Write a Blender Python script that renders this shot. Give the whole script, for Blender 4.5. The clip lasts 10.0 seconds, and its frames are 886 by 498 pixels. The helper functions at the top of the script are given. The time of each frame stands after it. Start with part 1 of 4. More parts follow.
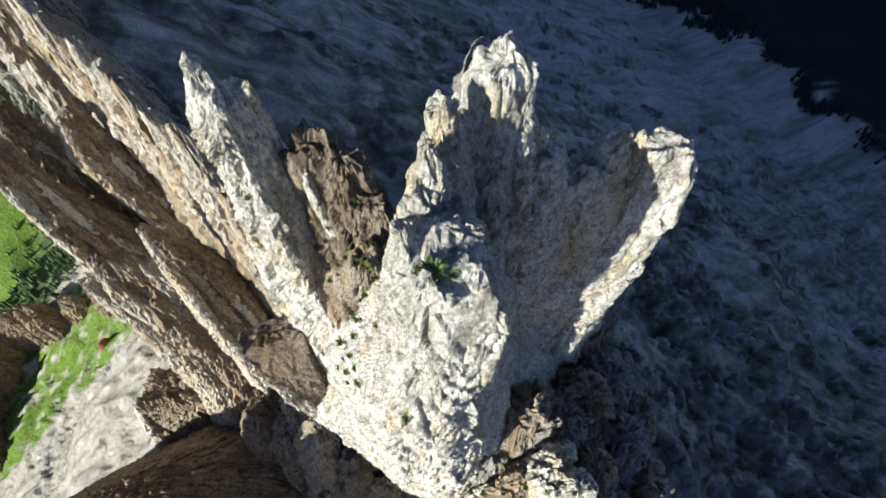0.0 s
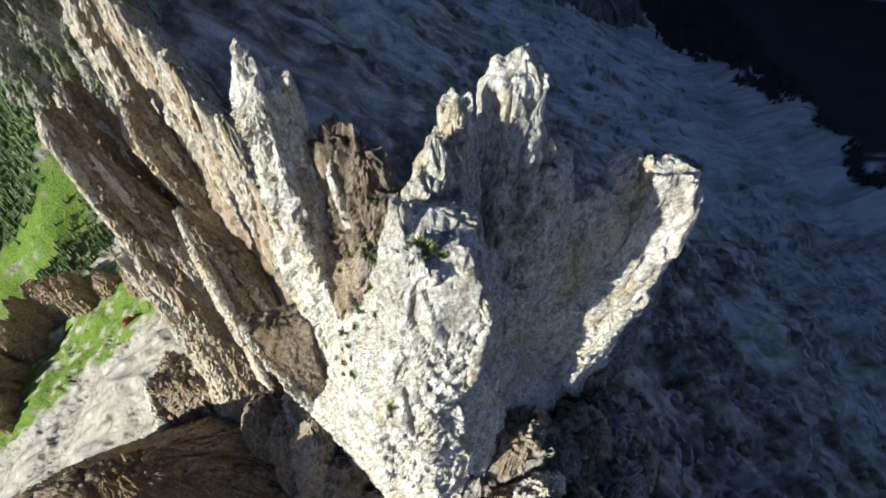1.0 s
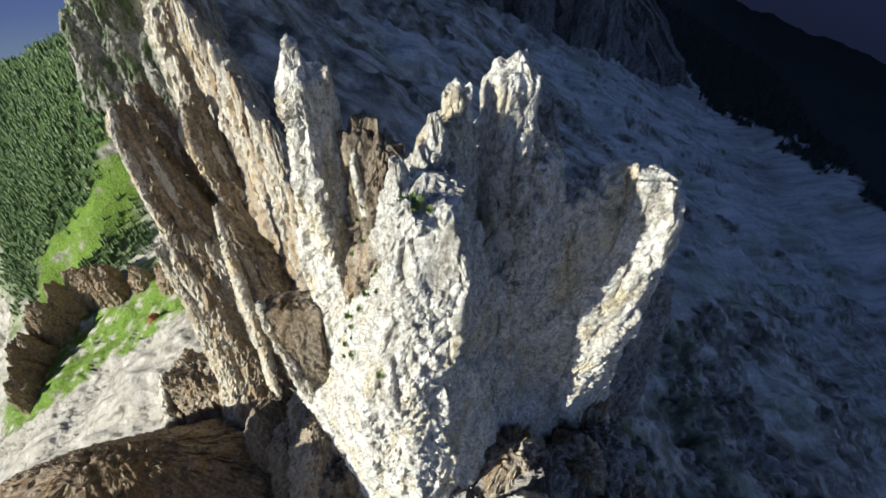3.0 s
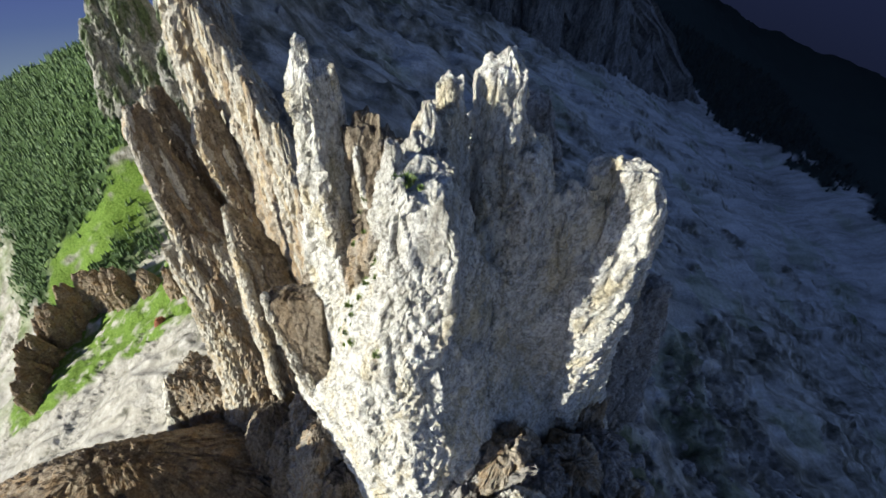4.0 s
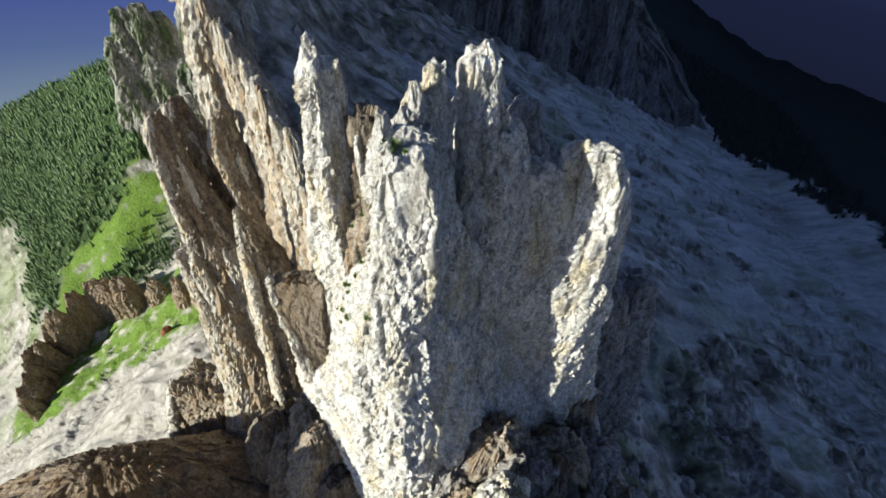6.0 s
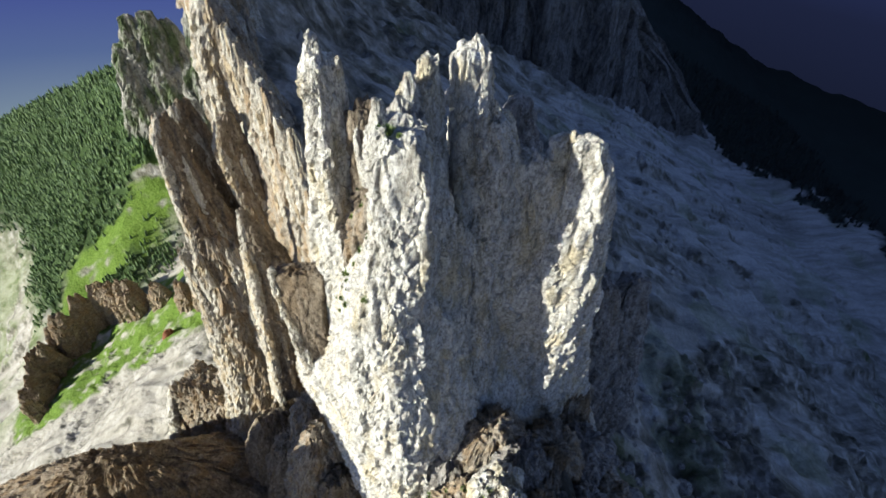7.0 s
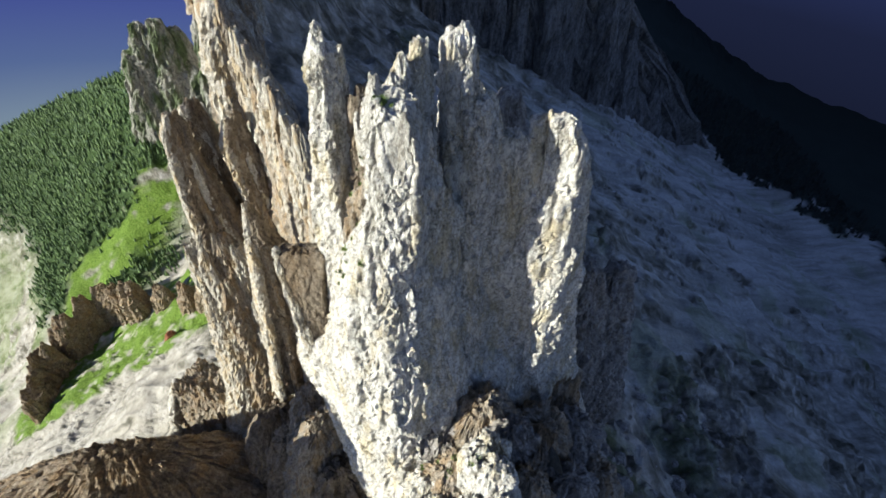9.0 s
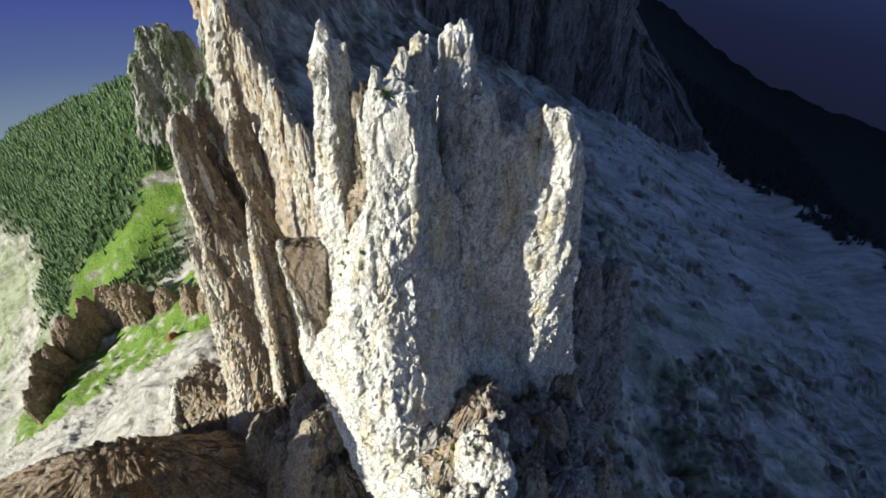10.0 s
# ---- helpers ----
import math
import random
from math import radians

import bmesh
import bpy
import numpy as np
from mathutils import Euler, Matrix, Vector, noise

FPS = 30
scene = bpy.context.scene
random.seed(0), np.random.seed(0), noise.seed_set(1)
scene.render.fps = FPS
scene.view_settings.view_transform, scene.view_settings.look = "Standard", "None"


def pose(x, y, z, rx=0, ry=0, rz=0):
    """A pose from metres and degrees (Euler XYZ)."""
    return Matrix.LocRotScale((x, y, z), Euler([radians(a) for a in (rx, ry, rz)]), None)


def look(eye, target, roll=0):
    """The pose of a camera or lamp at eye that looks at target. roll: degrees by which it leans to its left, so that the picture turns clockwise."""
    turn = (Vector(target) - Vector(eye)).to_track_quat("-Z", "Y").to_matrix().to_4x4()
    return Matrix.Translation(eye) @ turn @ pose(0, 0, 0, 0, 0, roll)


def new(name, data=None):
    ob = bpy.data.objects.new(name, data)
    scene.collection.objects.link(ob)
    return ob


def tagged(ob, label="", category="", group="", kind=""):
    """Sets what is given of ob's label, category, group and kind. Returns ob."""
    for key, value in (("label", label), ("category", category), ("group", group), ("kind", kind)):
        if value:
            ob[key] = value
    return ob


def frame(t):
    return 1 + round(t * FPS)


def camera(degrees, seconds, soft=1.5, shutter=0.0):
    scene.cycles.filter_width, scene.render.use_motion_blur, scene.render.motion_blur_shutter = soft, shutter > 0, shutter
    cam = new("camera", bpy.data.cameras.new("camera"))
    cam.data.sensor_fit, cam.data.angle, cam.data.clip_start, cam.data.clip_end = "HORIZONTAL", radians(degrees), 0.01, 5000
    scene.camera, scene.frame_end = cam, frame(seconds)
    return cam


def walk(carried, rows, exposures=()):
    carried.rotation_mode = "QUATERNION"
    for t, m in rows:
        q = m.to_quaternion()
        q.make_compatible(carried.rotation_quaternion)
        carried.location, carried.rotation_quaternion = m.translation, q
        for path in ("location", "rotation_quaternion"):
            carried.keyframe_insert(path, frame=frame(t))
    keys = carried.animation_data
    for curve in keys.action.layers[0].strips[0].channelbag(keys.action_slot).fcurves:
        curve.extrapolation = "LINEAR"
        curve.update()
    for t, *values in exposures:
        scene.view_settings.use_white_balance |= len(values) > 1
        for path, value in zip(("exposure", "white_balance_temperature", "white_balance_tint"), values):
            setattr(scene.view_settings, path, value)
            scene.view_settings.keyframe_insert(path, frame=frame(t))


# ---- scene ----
cam = camera(89.8, 10.0, soft=1.7)
PATH = [
    (0, (-0.017, -0.455, 60.467), (-0.025, 0.635, 58.791), -0.1),
    (0.5, (0.766, -1.472, 60.482), (0.7, -0.339, 58.835), 1.4),
    (1, (1.632, -2.716, 60.488), (1.508, -1.542, 58.874), 2.6),
    (1.5, (2.508, -3.943, 60.484), (2.337, -2.737, 58.898), 3.3),
    (2, (3.238, -5.069, 60.526), (3.03, -3.839, 58.963), 3.7),
    (2.5, (3.993, -6.267, 60.577), (3.752, -5.012, 59.038), 4.1),
    (4, (6.438, -9.994, 60.793), (6.133, -8.69, 59.308), 4.4),
    (4.5, (7.401, -11.424, 60.855), (7.08, -10.105, 59.387), 4.4),
    (5, (8.313, -12.761, 60.908), (7.978, -11.428, 59.454), 4.5),
    (5.5, (9.165, -13.998, 60.973), (8.818, -12.652, 59.536), 4.5),
    (7, (11.747, -17.792, 60.967), (11.371, -16.414, 59.567), 4.6),
    (7.5, (12.61, -19.092, 60.969), (12.229, -17.705, 59.579), 4.6),
    (8, (13.475, -20.536, 60.968), (13.09, -19.143, 59.585), 4.7),
    (8.5, (14.203, -21.832, 60.949), (13.813, -20.434, 59.573), 4.7),
    (9, (14.98, -23.218, 60.921), (14.585, -21.817, 59.55), 4.8),
    (9.5, (15.613, -24.402, 60.934), (15.212, -22.995, 59.57), 4.8),
    (10, (16.231, -25.576, 60.904), (15.821, -24.162, 59.55), 4.9),
]
walk(cam, [(t, look(eye, target, roll)) for t, eye, target, roll in PATH], exposures=[(0, 0.93, 5950, 31), (10, 0.97, 5950, 31)])

# ---- world and sun ----
SUN = Vector((-0.70, -0.69, 0.265))
world = bpy.data.worlds.new("world")
scene.world = world
world.use_nodes = True
wn = world.node_tree.nodes
sky = wn.new("ShaderNodeTexSky")
sky.sky_type = "NISHITA"
sky.sun_disc = False
sky.sun_elevation = radians(15.1)
sky.sun_rotation = radians(225.4)
sky.altitude = 2000
sky.dust_density = 0.4
sky.ozone_density = 2.6
wn["Background"].inputs["Strength"].default_value = 0.066
world.node_tree.links.new(sky.outputs["Color"], wn["Background"].inputs["Color"])
sun_data = bpy.data.lights.new("sun", "SUN")
sun_data.energy, sun_data.angle, sun_data.color = 4.9, radians(0.5), (0.93, 1.0, 0.76)
sun = new("sun", sun_data)
sun.matrix_world = look(SUN * 900, (0, 0, 0))

from mathutils.bvhtree import BVHTree

# ---- noise on arrays of points ----
def lattice(i, j, k, seed):
    n = (i * 374761393 + j * 668265263 + k * 1442695041 + seed * 97654321) & 0xFFFFFFFF
    n = ((n ^ (n >> 13)) * 1274126177) & 0xFFFFFFFF
    n = ((n ^ (n >> 16)) * 2246822519) & 0xFFFFFFFF
    return ((n ^ (n >> 15)) & 0xFFFFFF) / 16777216.0


def soft_noise(p, seed=0):
    """Smooth noise between -1 and 1."""
    f = np.floor(p)
    i = f.astype(np.int64)
    u = p - f
    u = u * u * u * (u * (u * 6 - 15) + 10)
    out = 0
    for a in (0, 1):
        wa = u[:, 0] if a else 1 - u[:, 0]
        for b in (0, 1):
            wb = wa * (u[:, 1] if b else 1 - u[:, 1])
            for c in (0, 1):
                out = out + wb * (u[:, 2] if c else 1 - u[:, 2]) * lattice(i[:, 0] + a, i[:, 1] + b, i[:, 2] + c, seed)
    return out * 2 - 1


def fbm(p, octaves=4, seed=0, gain=0.5):
    out, amp = 0, 1.0
    for o in range(octaves):
        out = out + amp * soft_noise(p * 2.03 ** o + 17.3 * o, seed + o)
        amp *= gain
    return out


def ridged(p, octaves=3, seed=0):
    out, amp = 0, 1.0
    for o in range(octaves):
        out = out + amp * (1 - 2 * np.abs(soft_noise(p * 2.1 ** o + 9.1 * o, seed + o)))
        amp *= 0.5
    return out


def facets(p, seed=0, tilt=1.0):
    """Jointed rock: each cell a plane of its own level and tilt. Returns the relief and how near the joint is."""
    f = np.floor(p).astype(np.int64)
    best = np.full(len(p), 99.0)
    second = np.full(len(p), 99.0)
    bi, bo = f.copy(), np.zeros_like(p)
    for a in (-1, 0, 1):
        for b in (-1, 0, 1):
            for c in (-1, 0, 1):
                i, j, k = f[:, 0] + a, f[:, 1] + b, f[:, 2] + c
                o = np.stack([i + lattice(i, j, k, seed), j + lattice(i, j, k, seed + 1), k + lattice(i, j, k, seed + 2)], -1) - p
                d = (o * o).sum(1)
                near = d < best
                second = np.where(near, best, np.minimum(second, d))
                best = np.where(near, d, best)
                bi = np.where(near[:, None], np.stack([i, j, k], -1), bi)
                bo = np.where(near[:, None], o, bo)
    i, j, k = bi.T
    level = lattice(i, j, k, seed + 3) * 2 - 1
    for axis in range(3):
        level = level + tilt * (lattice(i, j, k, seed + 4 + axis) * 2 - 1) * bo[:, axis]
    return level, np.sqrt(second) - np.sqrt(best)


# ---- meshes ----
def mesh_of(name, pieces, material, smooth=False):
    """One mesh out of pieces of (vertices, quads)."""
    at, vs, fs = 0, [], []
    for v, f in pieces:
        vs.append(np.asarray(v, float))
        fs.append(np.asarray(f) + at)
        at += len(v)
    v, f = np.vstack(vs), np.vstack(fs)
    data = bpy.data.meshes.new(name)
    n = f.shape[1]
    data.vertices.add(len(v))
    data.vertices.foreach_set("co", v.astype(np.float32).ravel())
    data.loops.add(f.size)
    data.loops.foreach_set("vertex_index", f.astype(np.int32).ravel())
    data.polygons.add(len(f))
    data.polygons.foreach_set("loop_start", np.arange(0, f.size, n, dtype=np.int32))
    data.polygons.foreach_set("loop_total", np.full(len(f), n, dtype=np.int32))
    data.polygons.foreach_set("use_smooth", np.full(len(f), smooth, dtype=bool))
    data.update(calc_edges=True)
    data.validate()
    for m in material if isinstance(material, (list, tuple)) else [material]:
        data.materials.append(m)
    return data


def part(name, data, parent, label=""):
    ob = new(name, data)
    ob.parent = parent
    return tagged(ob, label)


def grid_faces(rows, cols, closed):
    r = np.arange(rows - 1)[:, None]
    c = np.arange(cols if closed else cols - 1)[None, :]
    d = (c + 1) % cols
    q = np.stack([r * cols + c, r * cols + d, (r + 1) * cols + d, (r + 1) * cols + c], -1)
    return q.reshape(-1, 4)


def rock_relief(p, thin, seed=0, rough=1.0, size=1.0, fine=False):
    """How far the rock stands out at the points p: ribs, jointed blocks, cracks and grain."""
    q = p / size
    w = q + 0.35 * np.stack([soft_noise(q * 0.5 + 5, 91), soft_noise(q * 0.5 + 31, 92), soft_noise(q * 0.5 + 77, 93)], -1)
    ribs = ridged(q * (0.26, 0.26, 0.045) + 0.12 * soft_noise(q * 0.4, seed + 9)[:, None], 2, seed + 1)
    big, edge = facets(w * (0.36, 0.36, 0.10), seed + 7, 1.0)
    mid, edge2 = facets(w * (0.95, 0.95, 0.5), seed + 17, 1.4)
    small, edge3 = facets(w * (2.2, 2.2, 1.3), seed + 29, 1.2)
    crumb = np.clip(0.55 + 1.6 * soft_noise(q * (0.3, 0.3, 0.22), seed + 6), 0.2, 1.3)
    grit = ridged(w * (1.5, 1.5, 0.9), 3, seed + 5)
    d = 0.36 * ribs + 0.55 * big + 0.26 * mid + crumb * (0.15 * small + 0.12 * grit)
    d = d - 0.40 * np.clip(1 - edge * 12, 0, 1) - 0.14 * np.clip(1 - edge2 * 7, 0, 1) - 0.08 * crumb * np.clip(1 - edge3 * 5, 0, 1)
    return d * size * rough * thin


def column(rows, step=0.35, power=3.0, seed=0, rough=1.0, size=1.0, jag=0.8, dome=0.8, heave=0):
    """A standing body of rock. rows from the foot up: (z, x, y, half length, half depth, angle in degrees)."""
    step = 1.22 * step
    r = np.array(rows, float)
    r = r[np.argsort(r[:, 0])]
    # rings lie closer together towards the top
    count = int(math.log(1 + (r[-1, 0] - r[0, 0]) / 70) * 70 / step) + 2
    zs = r[-1, 0] - 70 * (np.exp(np.linspace(0, math.log(1 + (r[-1, 0] - r[0, 0]) / 70), count)) - 1)
    zs = zs[::-1]
    cx, cy, a, b, g = (np.interp(zs, r[:, 0], r[:, k]) for k in range(1, 6))
    # soften the change between the keyed heights
    k = max(1, int(1.5 / step))
    ker = np.ones(2 * k + 1) / (2 * k + 1)
    cx, cy, a, b, g = (np.convolve(np.pad(u, k, mode="edge"), ker, "valid") for u in (cx, cy, a, b, g))
    # a rounded crown above the last keyed height
    high = dome * min(a[-1], b[-1])
    phi = np.linspace(0, math.pi / 2, int(max(5, 1.4 * max(a[-1], b[-1]) / step)) + 1)[1:]
    zs = np.append(zs, zs[-1] + high * np.sin(phi))
    cx, cy, g = (np.append(u, np.full(len(phi), u[-1])) for u in (cx, cy, g))
    thick = np.append(np.minimum(a, b), np.full(len(phi), min(a[-1], b[-1])))
    a, b = (np.append(u, u[-1] * np.maximum(np.cos(phi), 0.02)) for u in (a, b))
    up = np.append(np.zeros(len(a) - len(phi)), np.sin(phi))
    n = int(max(28, min(560, 3.6 * (0.6 * (a.max() + b.max()) + 0.4 * (a.mean() + b.mean())) / step)))
    th = np.arange(n) / n * 2 * math.pi
    c, s = np.cos(th), np.sin(th)
    m = (np.abs(c) ** power + np.abs(s) ** power) ** (-1 / power)
    ux, uy = c * m, s * m
    g = np.radians(g)
    lx, ly = a[:, None] * ux, b[:, None] * uy
    x = cx[:, None] + lx * np.cos(g)[:, None] - ly * np.sin(g)[:, None]
    y = cy[:, None] + lx * np.sin(g)[:, None] + ly * np.cos(g)[:, None]
    z = np.repeat(zs[:, None], n, 1)
    nx, ny = c / np.maximum(a, 0.2)[:, None], s / np.maximum(b, 0.2)[:, None]
    l = np.hypot(nx, ny)
    level = np.sqrt(1 - up * up)[:, None]
    nx, ny = nx / l * level, ny / l * level
    ox = nx * np.cos(g)[:, None] - ny * np.sin(g)[:, None]
    oy = nx * np.sin(g)[:, None] + ny * np.cos(g)[:, None]
    return weathered(x, y, z, ox, oy, up, thick, n, r[-1, 0], seed, rough, size, jag, heave), grid_faces(len(zs), n, True)


def weathered(x, y, z, ox, oy, up, thick, n, top, seed, rough, size, jag, heave=0):
    """The broken surface of a body of rock, from its smooth rings."""
    p = np.stack([x, y, z], -1).reshape(-1, 3)
    thin = np.clip(thick / (2.6 * size), 0.2, 1.0)
    thin = np.repeat(thin[:, None], n, 1).ravel()
    d = rock_relief(p, thin, seed, rough, size)
    p[:, 0] += ox.ravel() * d
    p[:, 1] += oy.ravel() * d
    p[:, 2] += np.repeat(up[:, None], n, 1).ravel() * d * 0.8 + 0.3 * soft_noise(p * (0.9, 0.9, 0.25) / size, seed + 40) * thin * size
    if heave:
        lift, gap = facets(p * (0.16, 0.16, 0.1) / size, seed + 60, 1.2)
        p[:, 2] += heave * (lift + 0.5 * facets(p * (0.45, 0.45, 0.3) / size, seed + 66, 1.2)[0] - 0.8 * np.clip(1 - 6 * gap, 0, 1))
    # the crown breaks up into teeth
    crown = np.clip(1 - (top - p[:, 2]) / (6 * size), 0, 1) ** 1.5
    on = crown > 0
    lean = p[on] * (1, 1, 0.12) / size
    p[on, 2] += jag * size * crown[on] * (facets(lean * 0.55, seed + 41, 1.0)[0] + 0.5 * facets(lean * 1.4, seed + 47, 1.0)[0])
    return p


def prism(edges, foot, top, step=0.3, seed=0, rough=1.0, size=1.0, jag=0.8, dome=0.5, bevel=0.5):
    """A body of rock between upright edges, named anticlockwise as seen from above. An edge: (z, x, y) down its line."""
    high = math.log(1 + (top - foot) / 70)
    zs = (top - 70 * (np.exp(np.linspace(0, high, int(high * 70 / step) + 2)) - 1))[::-1]
    k = max(1, int(1.0 / step))
    ker = np.ones(2 * k + 1) / (2 * k + 1)
    lines = []
    for edge in edges:
        e = np.array(sorted(edge), float)
        lines.append(np.stack([np.convolve(np.pad(np.interp(zs, e[:, 0], e[:, c]), k, mode="edge"), ker, "valid") for c in (1, 2)], -1))
    high_up = zs > top - 0.6 * (top - foot)
    ring = []
    for a, b in zip(lines, lines[1:] + lines[:1]):
        m = int(min(160, max(4, np.hypot(*(b - a).T)[high_up].mean() / step)))
        u = (np.arange(m) / m)[None, :, None]
        ring.append(a[:, None] * (1 - u) + b[:, None] * u)
    q = np.concatenate(ring, 1)
    n = q.shape[1]
    w = max(1, int(bevel / step))
    q = sum(np.roll(q, o, 1) for o in range(-w, w + 1)) / (2 * w + 1)
    mid = q.mean(1, keepdims=True)
    thick = np.hypot(q[:, :, 0] - mid[:, :, 0], q[:, :, 1] - mid[:, :, 1]).min(1)
    t = np.roll(q, -2, 1) - np.roll(q, 2, 1)
    t = t / np.maximum(np.hypot(t[:, :, 0], t[:, :, 1])[:, :, None], 1e-6)
    o = np.stack([t[:, :, 1], -t[:, :, 0]], -1)
    phi = np.linspace(0, math.pi / 2, int(max(6, 1.6 * thick[-1] / step)) + 1)[1:]
    c = np.maximum(np.cos(phi), 0.02)[:, None, None]
    q = np.concatenate([q, mid[-1:] + (q[-1:] - mid[-1:]) * c])
    o = np.concatenate([o, o[-1:] * c])
    up = np.append(np.zeros(len(zs)), np.sin(phi))
    thick = np.append(thick, np.full(len(phi), thick[-1]))
    zs = np.append(zs, top + dome * thick[-1] * np.sin(phi))
    z = np.repeat(zs[:, None], n, 1)
    return weathered(q[:, :, 0], q[:, :, 1], z, o[:, :, 0], o[:, :, 1], up, thick, n, top, seed, rough, size, jag), grid_faces(len(zs), n, True)


# ---- materials ----
def material(name):
    m = bpy.data.materials.new(name)
    m.use_nodes = True
    return m, m.node_tree.nodes, m.node_tree.links, m.node_tree.nodes["Principled BSDF"]


def tex(nodes, links, vec, scale, detail=6, rough=0.55, stretch=(1, 1, 1)):
    mp = nodes.new("ShaderNodeMapping")
    mp.inputs["Scale"].default_value = stretch
    links.new(vec, mp.inputs["Vector"])
    t = nodes.new("ShaderNodeTexNoise")
    t.inputs["Scale"].default_value = scale
    t.inputs["Detail"].default_value = detail
    t.inputs["Roughness"].default_value = rough
    links.new(mp.outputs["Vector"], t.inputs["Vector"])
    return t.outputs["Fac"]


def ramp(nodes, links, fac, stops):
    r = nodes.new("ShaderNodeValToRGB")
    el = r.color_ramp.elements
    while len(el) < len(stops):
        el.new(0.5)
    for e, (at, col) in zip(el, stops):
        e.position = at
        e.color = (*col, 1) if len(col) == 3 else col
    links.new(fac, r.inputs["Fac"])
    return r.outputs["Color"]


def blend(nodes, links, fac, a, b, kind="MIX"):
    x = nodes.new("ShaderNodeMix")
    x.data_type, x.blend_type = "RGBA", kind
    for sock, val in ((x.inputs[0], fac), (x.inputs[6], a), (x.inputs[7], b)):
        if isinstance(val, (int, float)):
            sock.default_value = val
        elif isinstance(val, tuple):
            sock.default_value = (*val, 1)
        else:
            links.new(val, sock)
    return x.outputs[2]


def bump(nodes, links, heights, base):
    """heights: (socket, strength, distance)"""
    last = None
    for h, strength, distance in heights:
        b = nodes.new("ShaderNodeBump")
        b.inputs["Strength"].default_value = strength
        b.inputs["Distance"].default_value = distance
        links.new(h, b.inputs["Height"])
        if last:
            links.new(last, b.inputs["Normal"])
        last = b.outputs["Normal"]
    links.new(last, base)


def cells(nodes, links, vec, scale, stretch=(1, 1, 1)):
    """Angular chips of stone: a height and a random shade for each chip."""
    mp = nodes.new("ShaderNodeMapping")
    mp.inputs["Scale"].default_value = stretch
    links.new(vec, mp.inputs["Vector"])
    v = nodes.new("ShaderNodeTexVoronoi")
    v.inputs["Scale"].default_value = scale
    links.new(mp.outputs["Vector"], v.inputs["Vector"])
    return v.outputs["Distance"], v.outputs["Color"]


def rock_material(name, pale, mid, warm, dark, warm_at=0.56, size=1.0, bed=(1, 1, 0.34)):
    m, n, l, p = material(name)
    pos = n.new("ShaderNodeNewGeometry").outputs["Position"]
    k = 1 / size
    big = tex(n, l, pos, 0.30 * k, 7, 0.65, tuple(0.4 + 0.6 * c if c == 1 else c for c in bed))
    lichen = tex(n, l, pos, 0.30 * k, 7, 0.7, (1, 1, 0.5))
    streak = tex(n, l, pos, 0.8 * k, 9, 0.78, bed)
    grain = tex(n, l, pos, 2.2 * k, 9, 0.8, (1, 1, 0.7))
    fine = tex(n, l, pos, 9.0 * k, 6, 0.75)
    chip, shade = cells(n, l, pos, 1.5 * k, (1, 1, 0.4))
    chip2, shade2 = cells(n, l, pos, 4.5 * k, (1, 1, 0.55))
    base = ramp(n, l, streak, [(0.34, dark), (0.46, mid), (0.58, pale)])
    warmth = ramp(n, l, big, [(warm_at - 0.05, (0, 0, 0)), (warm_at + 0.07, (0.85, 0.85, 0.85))])
    col = blend(n, l, warmth, base, warm)
    grey = ramp(n, l, lichen, [(0.58, (0, 0, 0)), (0.70, (0.28, 0.28, 0.28))])
    col = blend(n, l, grey, col, tuple(0.5 * c + 0.02 for c in mid))
    # dark specks, cracks and pits put the shadow of small hollows into the colour
    speck = ramp(n, l, grain, [(0.37, (0.34, 0.31, 0.28)), (0.5, (1, 1, 1))])
    col = blend(n, l, 0.85, col, speck, "MULTIPLY")
    tone = ramp(n, l, shade2, [(0.0, (0.74, 0.71, 0.68)), (1.0, (1.14, 1.14, 1.13))])
    col = blend(n, l, 0.7, col, tone, "MULTIPLY")
    seam = tex(n, l, pos, 0.75 * k, 9, 0.62, (1, 1, 0.45))
    crack = ramp(n, l, seam, [(0.465, (1, 1, 1)), (0.492, (0.42, 0.40, 0.39)), (0.505, (0.42, 0.40, 0.39)), (0.53, (1, 1, 1))])
    col = blend(n, l, 0.55, col, crack, "MULTIPLY")
    grit = tex(n, l, pos, 5.0 * k, 5, 0.8)
    pit = ramp(n, l, grit, [(0.36, (0.38, 0.37, 0.36)), (0.47, (1, 1, 1)), (0.62, (1, 1, 1)), (0.7, (1.12, 1.12, 1.12))])
    col = blend(n, l, 0.6, col, pit, "MULTIPLY")
    l.new(col, p.inputs["Base Color"])
    p.inputs["Roughness"].default_value = 0.92
    p.inputs["Specular IOR Level"].default_value = 0.2
    bump(n, l, [(streak, 0.15, 0.3 * size), (chip2, 0.4, 0.18 * size), (grain, 0.8, 0.24 * size), (crack, 0.5, 0.12 * size), (grit, 0.8, 0.12 * size), (fine, 0.8, 0.08 * size)], p.inputs["Normal"])
    return m


